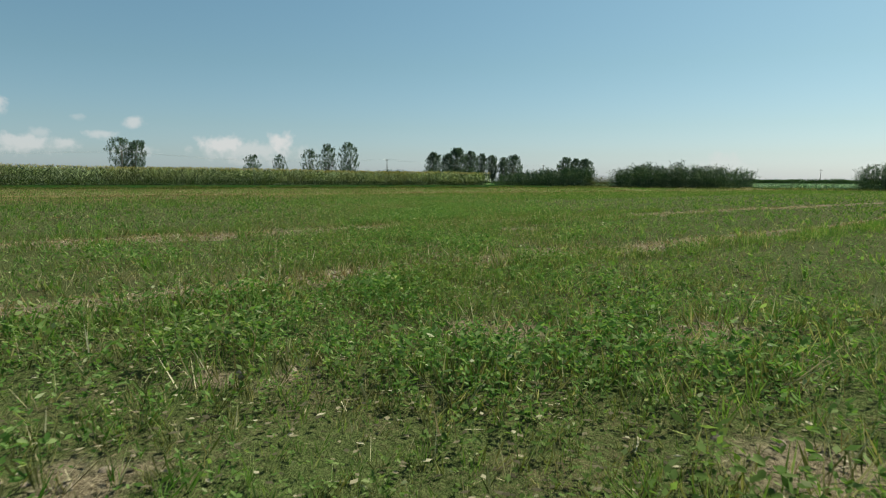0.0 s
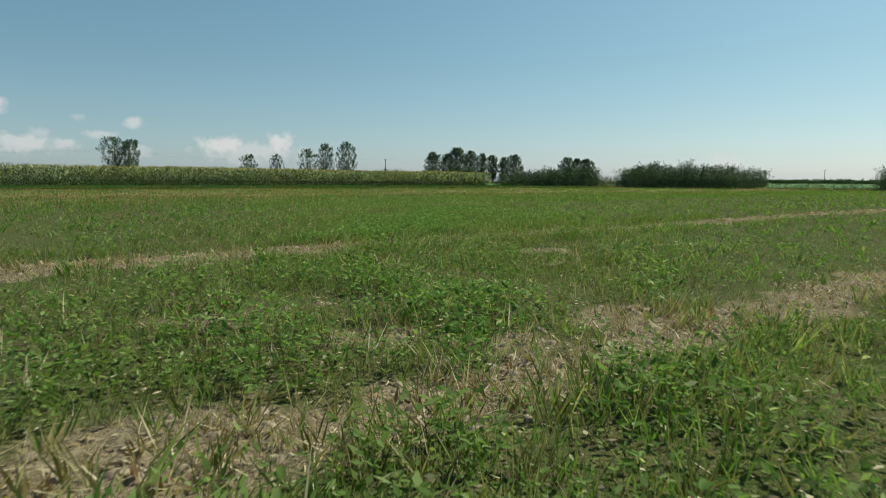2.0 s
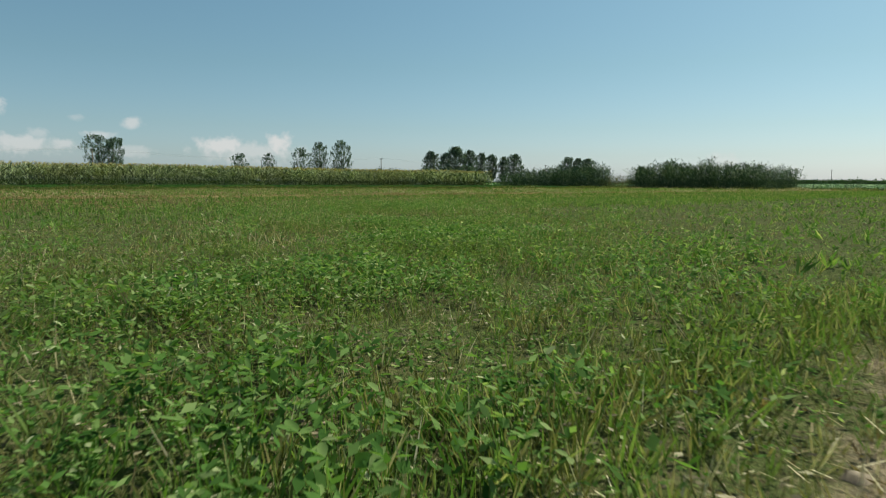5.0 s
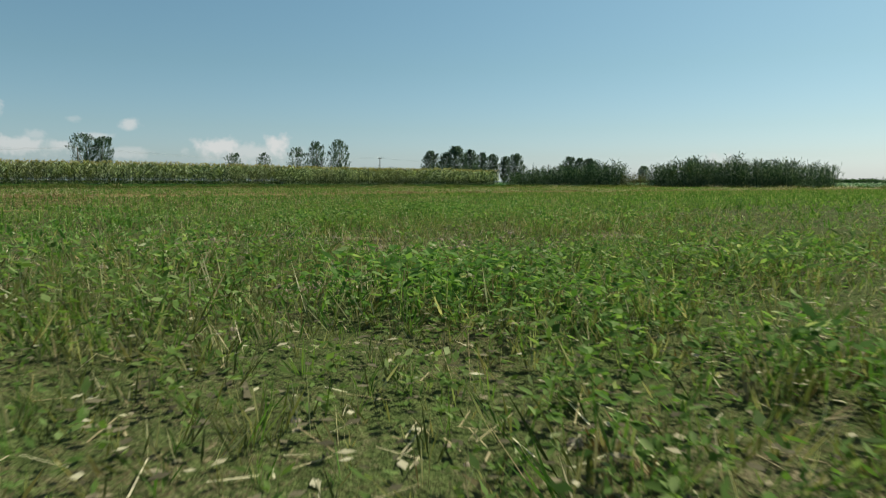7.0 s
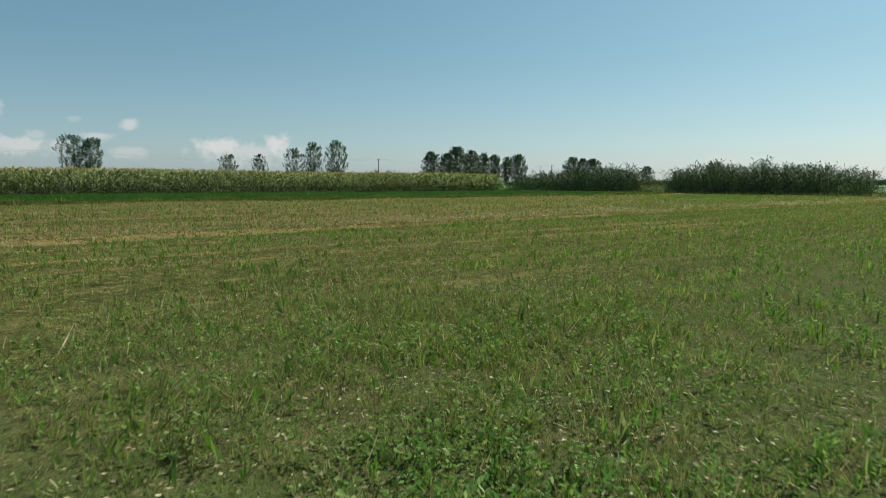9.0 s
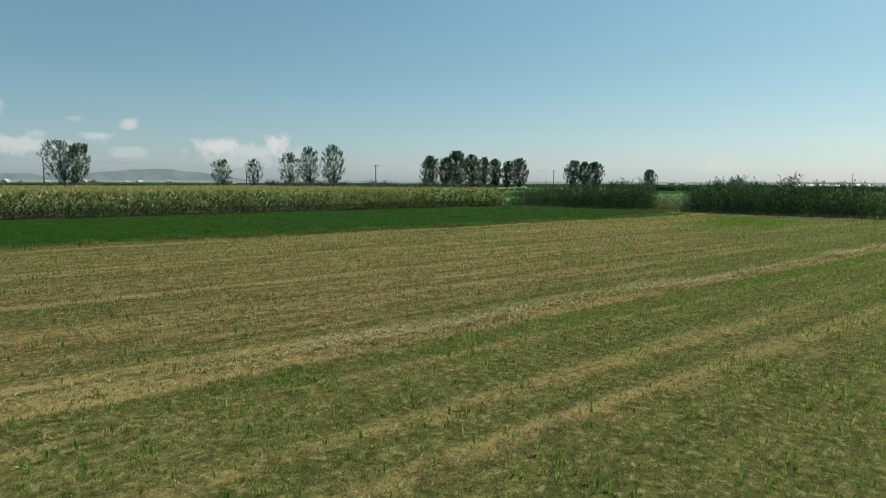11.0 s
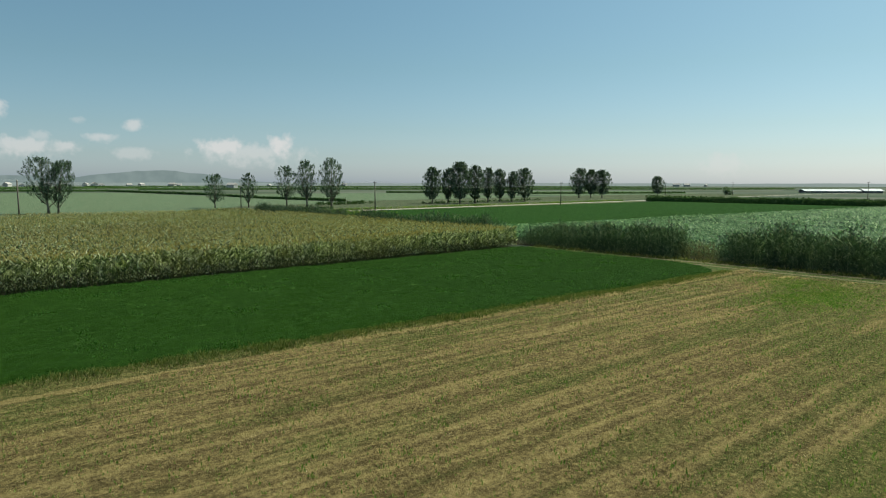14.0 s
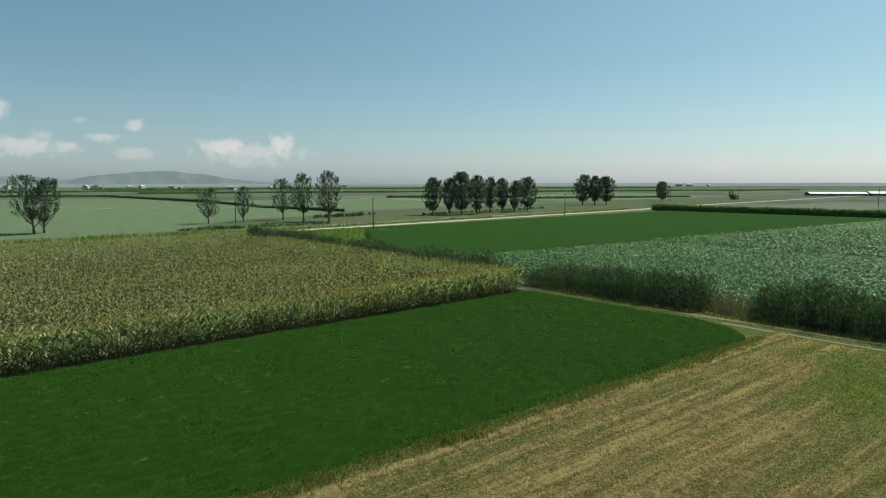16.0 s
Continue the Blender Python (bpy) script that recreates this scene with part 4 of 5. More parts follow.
def lucerne():
    def right(y):
        return np.interp(y, (-25.0, -24.7, -24.2, -23.0, -20, -0.2), (-5.4, -4.6, -3.6, -2.3, -0.9, -0.5))

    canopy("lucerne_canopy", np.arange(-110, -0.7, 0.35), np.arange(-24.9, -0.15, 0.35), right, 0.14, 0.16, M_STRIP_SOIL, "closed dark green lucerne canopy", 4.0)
    n = 60000
    x, y = rng.uniform(-90, -0.9, n), rng.uniform(-26.0, -0.3, n)
    edge = np.minimum(np.minimum(right(y) - x, y - strip_edge(x)), -0.2 - y)
    # taller, paler shoots stand in loose groups
    group = np.clip(3.6 * (fractal(x, y, 2.2, 23) - 0.54), 0, 1) * np.clip(0.35 + 1.6 * (fractal(x, y, 14.0, 27) - 0.3), 0, 1.3)
    ok = (edge > 0) & ((rng.random(n) < group) | ((edge < 0.5) & (rng.random(n) < 0.7)))
    x, y, edge, group = x[ok], y[ok], edge[ok], group[ok]
    n = len(x)
    z = 0.02 + 0.14 * np.clip(edge / 0.5, 0, 1)
    shapes = [tuft(71 + s, 4, 1.0, 0.24) for s in range(4)]
    pick, pos, parts = rng.integers(0, 4, n), np.stack((x, y, z), -1), []
    for s in range(4):
        k = pick == s
        v, q, m = spread(shapes[s], pos[k], rng.uniform(0, 6.28, k.sum()), rng.uniform(0.1, 0.2, k.sum()) + 0.08 * group[k])
        parts.append((v, q, np.repeat((edge[k] > 0.5).astype(int), len(shapes[s][1]))))
    stuff("lucerne_shoots", parts, [M_LUCERNE, M_LUCERNE_TIP], "green lucerne shoots standing out of the canopy", "crop")


def bank_grass():
    """Tussocks on the low bank between lucerne and stubble, and weeds along the track."""
    shapes = [tuft(80 + s, 4, 0.9, 0.1) for s in range(4)]
    parts = []

    def tussocks(x, y, z, size, dry):
        pick = rng.integers(0, 4, len(x))
        for s in range(4):
            k = pick == s
            v, q, m = spread(shapes[s], np.stack((x[k], y[k], z[k]), -1), rng.uniform(0, 6.28, k.sum()), size[k])
            parts.append((v, q, np.repeat((rng.random(k.sum()) < dry[k]).astype(int), len(shapes[s][1]))))

    n = 17000
    x = rng.uniform(-80, -3.6, n)
    off = rng.normal(0.5, 0.36, n)
    y = strip_edge(x) - off
    k = rng.random(n) < 0.3 + value_noise(x, 0 * x, 2.2, 31)
    x, y, off = x[k], y[k], off[k]
    tussocks(x, y, field_z(x, y), rng.uniform(0.14, 0.34, len(x)) * (0.5 + 0.9 * value_noise(x, y, 1.1, 32)), np.clip(0.12 * off, 0, 1))
    n = 8000
    y = rng.uniform(-62, -1, n)
    edge = rng.integers(0, 3, n)
    x = np.where(edge == 0, np.where(y > -18, 1.3, 1.9), np.where(edge == 1, 0.1, -2.0)) + rng.normal(0, 0.35, n)
    k = rng.random(n) < np.where(edge == 0, 0.95, 0.4) * (0.4 + value_noise(x, y, 1.8, 33))
    k &= (edge < 2) | (y < -26.5)
    x, y, edge = x[k], y[k], edge[k]
    tussocks(x, y, 0 * x + 0.05, rng.uniform(0.1, 0.3, len(x)) * np.where(edge == 0, 1.8, 0.8), np.full(len(x), 0.3))
    stuff("bank_grass", parts, [M_BANK, M_STUBBLE], "rough dry tussocks on the bank and track", "grass")


lucerne()
bank_grass()

# ---- maize ----


def maize_plant(seed, full, bends=2):
    """One plant, a unit tall: stalk, arching leaves, tassel; inside the stand only the top is kept."""
    r = np.random.default_rng(seed)
    parts = []
    if full:
        for a in (0.0, 1.57):
            s = np.array((math.cos(a), math.sin(a), 0)) * 0.006
            parts.append((np.array([-s, s, s * 0.5 + (0, 0, 0.9), -s * 0.5 + (0, 0, 0.9)]), np.array([[0, 1, 2, 3]]), np.array([2])))
    a = r.uniform(0, 3.14)
    for i in range(12 if full else 4):
        h = 0.12 + 0.06 * i if full else 0.60 + 0.075 * i
        a += math.pi + r.normal(0, 0.35)
        rise = r.uniform(0.9, 2.6)
        length = r.uniform(0.20, 0.32) * (0.6 if h < 0.3 else 1.0) if full else r.uniform(0.15, 0.24)
        parts.append(leaf_shape((0, 0, h), (math.cos(a), math.sin(a), rise), (-math.sin(a), math.cos(a), 0), length, 0.036 if full else 0.03, r.uniform(0.05, 0.2), 2 if full else bends, 0))
    for i in range(4 if full else 3):
        b = r.uniform(0, 6.28)
        k = r.uniform(0.05, 0.55)
        parts.append(leaf_shape((0, 0, 0.86), (k * math.cos(b), k * math.sin(b), 1), (-math.sin(b), math.cos(b), 0.1), r.uniform(0.08, 0.13), 0.015, 0.0, 1, 1))
    return gather(parts)


def maize():
    full, top, far = [maize_plant(s, True) for s in range(6)], [maize_plant(30 + s, False) for s in range(5)], [maize_plant(50 + s, False, 1) for s in range(5)]
    parts = []

    def sow(shapes, x0, x1, y0, y1, row, gap, thin=1.0):
        ys = np.arange(y0, y1, row)
        xs = np.arange(x0, x1, gap)
        gx, gy = np.meshgrid(xs, ys)
        x, y = gx.ravel() + rng.normal(0, 0.05, gx.size), gy.ravel() + rng.normal(0, 0.06, gx.size)
        k = rng.random(len(x)) < thin
        x, y = x[k], y[k]
        pick = rng.integers(0, len(shapes), len(x))
        tall = 2.55 + 0.35 * (fractal(x, y, 7.0, 41) - 0.45)
        for s, shape in enumerate(shapes):
            u, v = x[pick == s], y[pick == s]
            h = tall[pick == s] * rng.uniform(0.9, 1.07, len(u))
            parts.append(spread(shape, np.stack((u, v, 0 * u), -1), rng.uniform(0, 6.28, len(u)), h, np.abs(rng.normal(0, 0.05, len(u))), rng.uniform(0, 6.28, len(u))))

    sow(full, -92, -1.0, 0.1, 2.9, 0.5, 0.18, 0.95)
    sow(full, -2.2, -0.8, 3.0, 60.0, 0.22, 0.7, 0.9)
    sow(top, -60, -2.2, 2.9, 26.0, 0.75, 0.3, 0.97)
    sow(far, -60, -2.2, 26.15, 75.5, 0.75, 0.37, 0.97)
    sow(far, -120, -60.5, 3.1, 75.5, 1.1, 0.7)
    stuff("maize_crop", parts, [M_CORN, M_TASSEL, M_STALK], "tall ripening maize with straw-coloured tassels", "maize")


maize()

# ---- reeds along the ditch ----


def reed(seed):
    r = np.random.default_rng(seed)
    parts = [(np.array([(-0.004, 0, 0), (0.004, 0, 0), (0.03, 0.01, 0.9), (0.025, 0.01, 0.9)]), np.array([[0, 1, 2, 3]]), np.array([0]))]
    a = r.uniform(0, 6.28)
    for i in range(11):
        h = 0.08 + 0.075 * i + r.uniform(-0.03, 0.03)
        a += 2.4 + r.normal(0, 0.4)
        parts.append(leaf_shape((0.03 * h, 0, h), (math.cos(a), math.sin(a), r.uniform(0.8, 2.6)), (-math.sin(a), math.cos(a), 0), r.uniform(0.13, 0.23), 0.018, r.uniform(0.02, 0.10), 2, 0))
    if seed == 3:
        for _ in range(3):
            b = r.uniform(0, 6.28)
            parts.append(leaf_shape((0.027, 0.01, 0.88), (0.25 * math.cos(b), 0.25 * math.sin(b), 1), (1, 0, 0.1), 0.09, 0.025, 0.02, 1, 1))
    return gather(parts)


REEDS = [reed(s) for s in range(7)]


def reed_belt(name, x0, x1, y0, y1, per_m2, height, label, mat=None, uneven=0.92):
    n = int((x1 - x0) * (y1 - y0) * per_m2)
    x, y = rng.uniform(x0, x1, n), rng.uniform(y0, y1, n)
    lump = fractal(x, y, 4.5, 51)
    h = height * (0.5 + 0.46 * (1 - uneven) + uneven * lump) * rng.uniform(0.66, 1.0, n) * np.where(rng.random(n) < 0.03, 1.1, 1.0) * (0.85 + 0.3 * value_noise(x, y, 1.3, 55))
    mid, half = (x0 + x1) / 2, (x1 - x0) / 2
    h *= 1.0 - 0.3 * np.abs((x - mid) / half) ** 3
    h *= np.clip((y - y0) / 1.6 + 0.45, 0, 1) * np.clip((y1 - y) / 1.2 + 0.5, 0, 1)
    ok = rng.random(n) < 0.55 + 0.6 * lump
    x, y, h = x[ok], y[ok], h[ok]
    parts, pick = [], rng.integers(0, 7, len(x))
    for s in range(7):
        u, v = x[pick == s], y[pick == s]
        parts.append(spread(REEDS[s], np.stack((u, v, 0 * u), -1), rng.uniform(0, 6.28, len(u)), h[pick == s], np.abs(rng.normal(0, 0.14, len(u))), rng.uniform(0, 6.28, len(u))))
    return stuff(name, parts, [mat or M_REED, M_PLUME], label, "reeds")


reed_belt("reed_hedge", 1.5, 6.2, -18.6, 2.6, 25, 3.45, "dark dense reed hedge along a ditch")
reed_belt("reed_hedge", 2.4, 5.6, -22.6, -17.4, 13, 1.9, "thin low brownish reeds in the ditch", M_DRY_REED)
reed_belt("reed_hedge", 2.2, 6.8, -43.5, -22.2, 26, 3.75, "tall dark dense reed hedge along a ditch")
reed_belt("reed_hedge", 2.4, 6.4, -70, -55.5, 20, 3.3, "dark reed clump beside the farm track")
reed_belt("reed_hedge", 2.6, 6.2, -55.8, -43.0, 10, 1.4, "low grey-green reeds and weeds in the ditch")
reed_belt("reed_hedge", -0.4, 2.0, 4.0, 74.0, 22, 3.9, "narrow belt of reeds beside the maize", uneven=0.35)

# ---- broad-leaved crop ----


def beet_plant(seed):
    r = np.random.default_rng(seed)
    parts = []
    for i in range(7):
        a = r.uniform(0, 6.28)
        o = (0.24 * r.normal(), 0.24 * r.normal(), r.uniform(0.45, 0.9))
        parts.append(leaf_shape(o, (math.cos(a), math.sin(a), r.uniform(-0.5, 0.7)), (0.2 * r.normal(), 0.2 * r.normal(), 1), r.uniform(0.24, 0.4), r.uniform(0.15, 0.25), 0.05))
    return gather(parts)


def beet():
    shapes = [beet_plant(s) for s in range(6)]
    parts = []

    def sow(x0, x1, y0, y1, row, gap, low, high):
        gx, gy = np.meshgrid(np.arange(x0, x1, gap), np.arange(y0, y1, row))
        x, y = gx.ravel() + rng.normal(0, gap * 0.3, gx.size), gy.ravel() + rng.normal(0, row * 0.11, gx.size)
        k = (y < 27.0 - (x - 7) * 19.0 / 179) & (rng.random(len(x)) < 0.95)
        x, y = x[k], y[k]
        pick = rng.integers(0, 6, len(x))
        for s in range(6):
            u, v = x[pick == s], y[pick == s]
            size = rng.uniform(low, high, len(u)) * (0.85 + 0.3 * fractal(u, v, 6.0, 61))
            parts.append(spread(shapes[s], np.stack((u, v, 0 * u), -1), rng.uniform(0, 6.28, len(u)), size))

    sow(7.2, 60, -50, 28, 0.85, 0.36, 0.48, 0.78)
    sow(60, 186, -40, 24, 1.05, 0.75, 0.72, 1.0)
    stuff("beet_crop", parts, [M_SOY], "glossy light green broad-leaved field crop", "crop")


beet()


def young_crop():
    """The closed low canopy of the young crop, slightly uneven."""
    xs, ys = np.arange(7.5, 187.1, 0.9), np.arange(8.5, 92.6, 0.9)
    gx, gy = np.meshgrid(xs, ys, indexing="ij")
    edge = np.minimum(gy - (27.6 - (gx - 7) * 19.0 / 179), np.interp(gx, (7, 22, 40, 187), (27, 64, 92.6, 92.6)) - gy)
    gz = 0.02 + np.clip(edge / 1.0, 0, 1) * (0.16 + 0.08 * fractal(gx, gy, 3.0, 24) + rng.normal(0, 0.012, gx.shape))
    i, j = np.meshgrid(np.arange(len(xs) - 1), np.arange(len(ys) - 1), indexing="ij")
    a = (i * len(ys) + j).ravel()
    q = np.stack((a, a + len(ys), a + len(ys) + 1, a + 1), -1)
    q = q[(edge.ravel()[q] > -0.2).all(1)]
    v = np.stack((gx, gy, gz), -1).reshape(-1, 3)
    tagged(new("young_crop", mesh_of("young_crop", v, q, [M_GREEN_SOIL], smooth=True)), "even dark green low crop", "crop", kind="stuff")


def verge_grass():
    shapes = [tuft(95 + s, 4, 0.6, 0.14) for s in range(3)]
    n = 8000
    x = rng.uniform(-80, 190, n)
    y = rng.uniform(77, 92, n)
    k = (y < np.interp(x, (-80, 20, 40, 190), (93, 94, 95, 94))) & ((x < 40) | (y > 92.7 - 0 * x)) & (rng.random(n) < 0.35 + value_noise(x, y, 5.0, 71))
    a = np.stack((x[k], y[k]), -1)
    x = rng.uniform(-60, 190, n)
    y = np.interp(x, (-60, 30, 100, 190), (98, 100.5, 104, 109.5)) + np.abs(rng.normal(0, 2.6, n))
    k = rng.random(n) < value_noise(x, y, 6.0, 72)
    b = np.stack((x[k], y[k]), -1)
    n = 6000
    x, y = rng.uniform(1.8, 38, n), rng.uniform(28, 92, n)
    k = x < np.interp(y, (28, 64, 92), (6.5, 21.5, 39))
    c = np.stack((x[k], y[k]), -1)
    p = np.concatenate((a, b, c))
    pick = rng.integers(0, 3, len(p))
    parts = [spread(shapes[s], np.column_stack((p[pick == s], np.zeros((pick == s).sum()))), rng.uniform(0, 6.28, (pick == s).sum()), rng.uniform(0.3, 0.95, (pick == s).sum()) * np.where(p[pick == s][:, 0] < 20, 1.5, 1.0)) for s in range(3)]
    stuff("verge_grass", parts, [M_BLADE], "tall dry roadside grass and weeds", "grass")


young_crop()
verge_grass()

# ---- hedgerows and scrub farther off ----


def clump(seed):
    r = np.random.default_rng(seed)
    parts = []
    for _ in range(14):
        o = r.normal(0, 0.32, 3) * (1, 1, 0.8) + (0, 0, 0.5)
        o[2] = max(o[2], 0.02)
        w = r.normal(0, 1, 3)
        parts.append(leaf_shape(o, w, r.normal(0, 1, 3), r.uniform(0.35, 0.6), r.uniform(0.2, 0.4)))
    return gather(parts)


CLUMPS = [clump(s) for s in range(5)]


def hedgerow(a, b, height, wide, step, label, even=True, grain=1.0):
    a, b = np.array(a, float), np.array(b, float)
    n = max(3, int(np.linalg.norm(b - a) / step))
    t = rng.uniform(0, 1, n)
    d = (b - a) / np.linalg.norm(b - a)
    p = a + (b - a) * t[:, None] + np.array((-d[1], d[0])) * rng.normal(0, wide / 3, n)[:, None]
    size = height * (0.6 + 0.6 * fractal(p[:, 0], p[:, 1], 9.0, 81)) * rng.uniform(0.5, 1.0, n)
    base = np.zeros(n)
    if even:
        size = grain * np.stack((rng.uniform(0.6, 0.9, n), rng.uniform(0.6, 0.9, n), rng.uniform(0.6, 1.0, n)), -1)
        base = rng.uniform(0, 1, n) * max(height - 0.9 * grain, 0.0) * (0.8 + 0.4 * fractal(p[:, 0], p[:, 1], 14.0, 81))
    pick = rng.integers(0, 5, n)
    parts = [spread(CLUMPS[s], np.column_stack((p[pick == s], base[pick == s])), rng.uniform(0, 6.28, (pick == s).sum()), size[pick == s]) for s in range(5)]
    if even:
        # the closed body of twigs and leaves under the clumps
        m = max(4, int(np.linalg.norm(b - a) / (0.8 * grain)))
        f, g = np.linspace(0, 1, m), np.linspace(-1, 1, 7)
        ff, gg = np.meshgrid(f, g, indexing="ij")
        ground = a + (b - a) * ff[..., None] + np.array((-d[1], d[0])) * gg[..., None] * wide * 0.42
        top = height * 0.8 * np.sqrt(1.0 - 0.999 * gg ** 2) * (0.75 + 0.5 * fractal(ground[..., 0], ground[..., 1], 5.0 * grain, 83))
        i, j = np.meshgrid(np.arange(m - 1), np.arange(6), indexing="ij")
        k = (i * 7 + j).ravel()
        q = np.stack((k, k + 7, k + 8, k + 1), -1)
        parts.append((np.concatenate((ground, top[..., None]), -1).reshape(-1, 3), q, np.ones(len(q), int)))
    return stuff("hedgerow", parts, [M_BUSH, M_HEDGE_BODY], label, "hedge")


hedgerow((189.5, 98), (191, -70), 2.9, 5.0, 0.06, "dark continuous hedge behind the green crop", grain=0.8)
plots = "dark low hedgerow between distant plots"
hedgerow((87, 178), (80, 240), 1.4, 2.0, 0.3, plots)
hedgerow((80, 240), (92, 330), 1.4, 2.0, 0.35, plots)
hedgerow((92, 330), (86, 560), 1.8, 3.0, 0.6, plots, grain=1.5)
hedgerow((86, 560), (-60, 640), 2.2, 4.0, 0.7, plots, grain=2.0)
hedgerow((244, 365), (330, 300), 1.6, 3.0, 0.2, plots, grain=1.3)
hedgerow((300, 260), (420, 205), 1.6, 3.0, 0.2, plots, grain=1.3)
across_plain = "distant hedgerow across the plain"
hedgerow((150, 700), (420, 560), 2.4, 6.0, 1.0, across_plain, grain=2.2)
hedgerow((420, 560), (900, 300), 2.4, 6.0, 1.2, across_plain, grain=2.2)
hedgerow((200, 1200), (1100, 620), 3.0, 10.0, 2.0, across_plain, grain=3.0)
hedgerow((-300, 900), (300, 860), 3.0, 8.0, 1.6, across_plain, grain=2.6)
hedgerow((500, 60), (820, -10), 2.6, 6.0, 0.5, across_plain, grain=2.0)
hedgerow((0, 113), (42, 113), 1.0, 2.0, 0.25, "low scrub beside the road", even=False)
hedgerow((52, 141), (80, 146), 1.5, 3.0, 0.3, "low scrub under the poplars", even=False)
hedgerow((92, 133), (170, 142), 1.0, 3.0, 0.35, "low scrub under the poplars", even=False)

# ---- trees ----


def poplar(x, y, height, width, seed, lean=(0.0, 0.0), dense=1.0, foot=0.16):
    """A poplar: steep limbs from low on the trunk, and an egg-shaped crown of upswept leafy twigs."""
    r = np.random.default_rng(seed)
    root = tagged(new("poplar_tree"), "tall poplar with dark airy crown", "tree", "poplars along the road")
    root.location = (x, y, 0)
    bend = r.normal(0, 0.012 * height, 2) + np.array(lean)

    def axis(f):
        return np.array((bend[0] * f ** 1.4, bend[1] * f ** 1.4, height * 0.95 * f))

    base = 0.014 * height + 0.05
    bm = bmesh.new()
    tube(bm, [(0, 0, -0.1)] + [tuple(axis(f)) for f in (0.1, 0.22, 0.4, 0.6, 0.8, 1.0)], [base * k for k in (1.25, 1.0, 0.8, 0.6, 0.4, 0.22, 0.04)], 8)
    part("trunk", bm, M_BARK, root, "grey-brown furrowed trunk")
    sway = r.uniform(0, 6.28, 3)

    def reach_at(h, a):
        """The crown's radius at a part of the height, with shallow lobes."""
        k = float(np.interp(h, (foot, foot + 0.08, 0.34, 0.5, 0.66, 0.8, 0.91, 1.0), (0.25, 0.58, 0.86, 1.0, 1.0, 0.86, 0.6, 0.12)))
        return width * 0.5 * k * (1 + 0.13 * math.sin(2 * a + sway[0]) + 0.1 * math.sin(3 * a + 5 * h + sway[1]))

    for i in range(int(12 + 4 * dense)):
        f = r.uniform(0.08, 0.4)
        a = i * 2.4 + r.normal(0, 0.4)
        top = r.uniform(f + 0.25, 0.93)
        end = axis(top) + np.array((math.cos(a), math.sin(a), 0)) * reach_at(top, a) * r.uniform(0.5, 0.85)
        o = axis(f)
        mid = o + (end - o) * 0.45 + np.array((math.cos(a), math.sin(a), 0)) * reach_at(top, a) * 0.12
        bm = bmesh.new()
        k = base * (0.5 - 0.5 * f)
        tube(bm, [tuple(o), tuple(mid), tuple(end)], [k, k * 0.6, k * 0.12], 5)
        part("limb", bm, M_BARK, root)
    pos = []
    m = 30
    for _ in range(int((300 if x < 90 else 460) * dense)):
        h = foot + (0.97 - foot) * r.random() ** 0.85
        a = r.uniform(0, 6.28)
        ring = reach_at(h, a) * r.random() ** 0.5
        out = np.array((math.cos(a), math.sin(a), 0.0))
        way = (np.array((0, 0, 1.0)) + out * r.uniform(0.15, 0.6) + r.normal(0, 0.12, 3)) * height * r.uniform(0.05, 0.1)
        s = r.random((int(m * r.uniform(0.6, 1.3)), 1))
        pos.append(axis(h) + out * ring + way * (s - 0.5) + r.normal(0, 1, (len(s), 3)) * width * 0.026 * (1.2 - s))
    p = np.concatenate(pos)
    p = p[(p[:, 2] > height * foot * 0.9) & (p[:, 2] < height * 1.01)]
    n = len(p)
    shapes = [leaf_shape((-0.5, 0, 0), (1, 0.1, 0.2), (0, 0, 1), 1.0, 0.7, 0.1), leaf_shape((0, 0, -0.5), (0.25, 0.1, 1), (0, 1, 0), 1.15, 0.55),
              leaf_shape((0, 0, -0.5), (-0.3, 0.2, 1), (1, 0.3, 0), 1.15, 0.55), leaf_shape((-0.5, 0, 0), (1, 0.1, 0.6), (0.5, 0.3, 1), 1.0, 0.7, 0.1)]
    pick = r.integers(0, 4, n)
    parts = [spread(shapes[k], p[pick == k], r.uniform(0, 6.28, (pick == k).sum()), r.uniform(0.2, 0.4, (pick == k).sum()) * (0.7 + 0.02 * height) * (1.0 if x < 90 else 1.25)) for k in range(4)]
    v, q, mi = gather(parts)
    crown = new("crown", mesh_of("crown", v, q, [M_TREE], mi))
    crown.parent = root
    tagged(crown, "dark green leaves on upswept twigs")
    return root


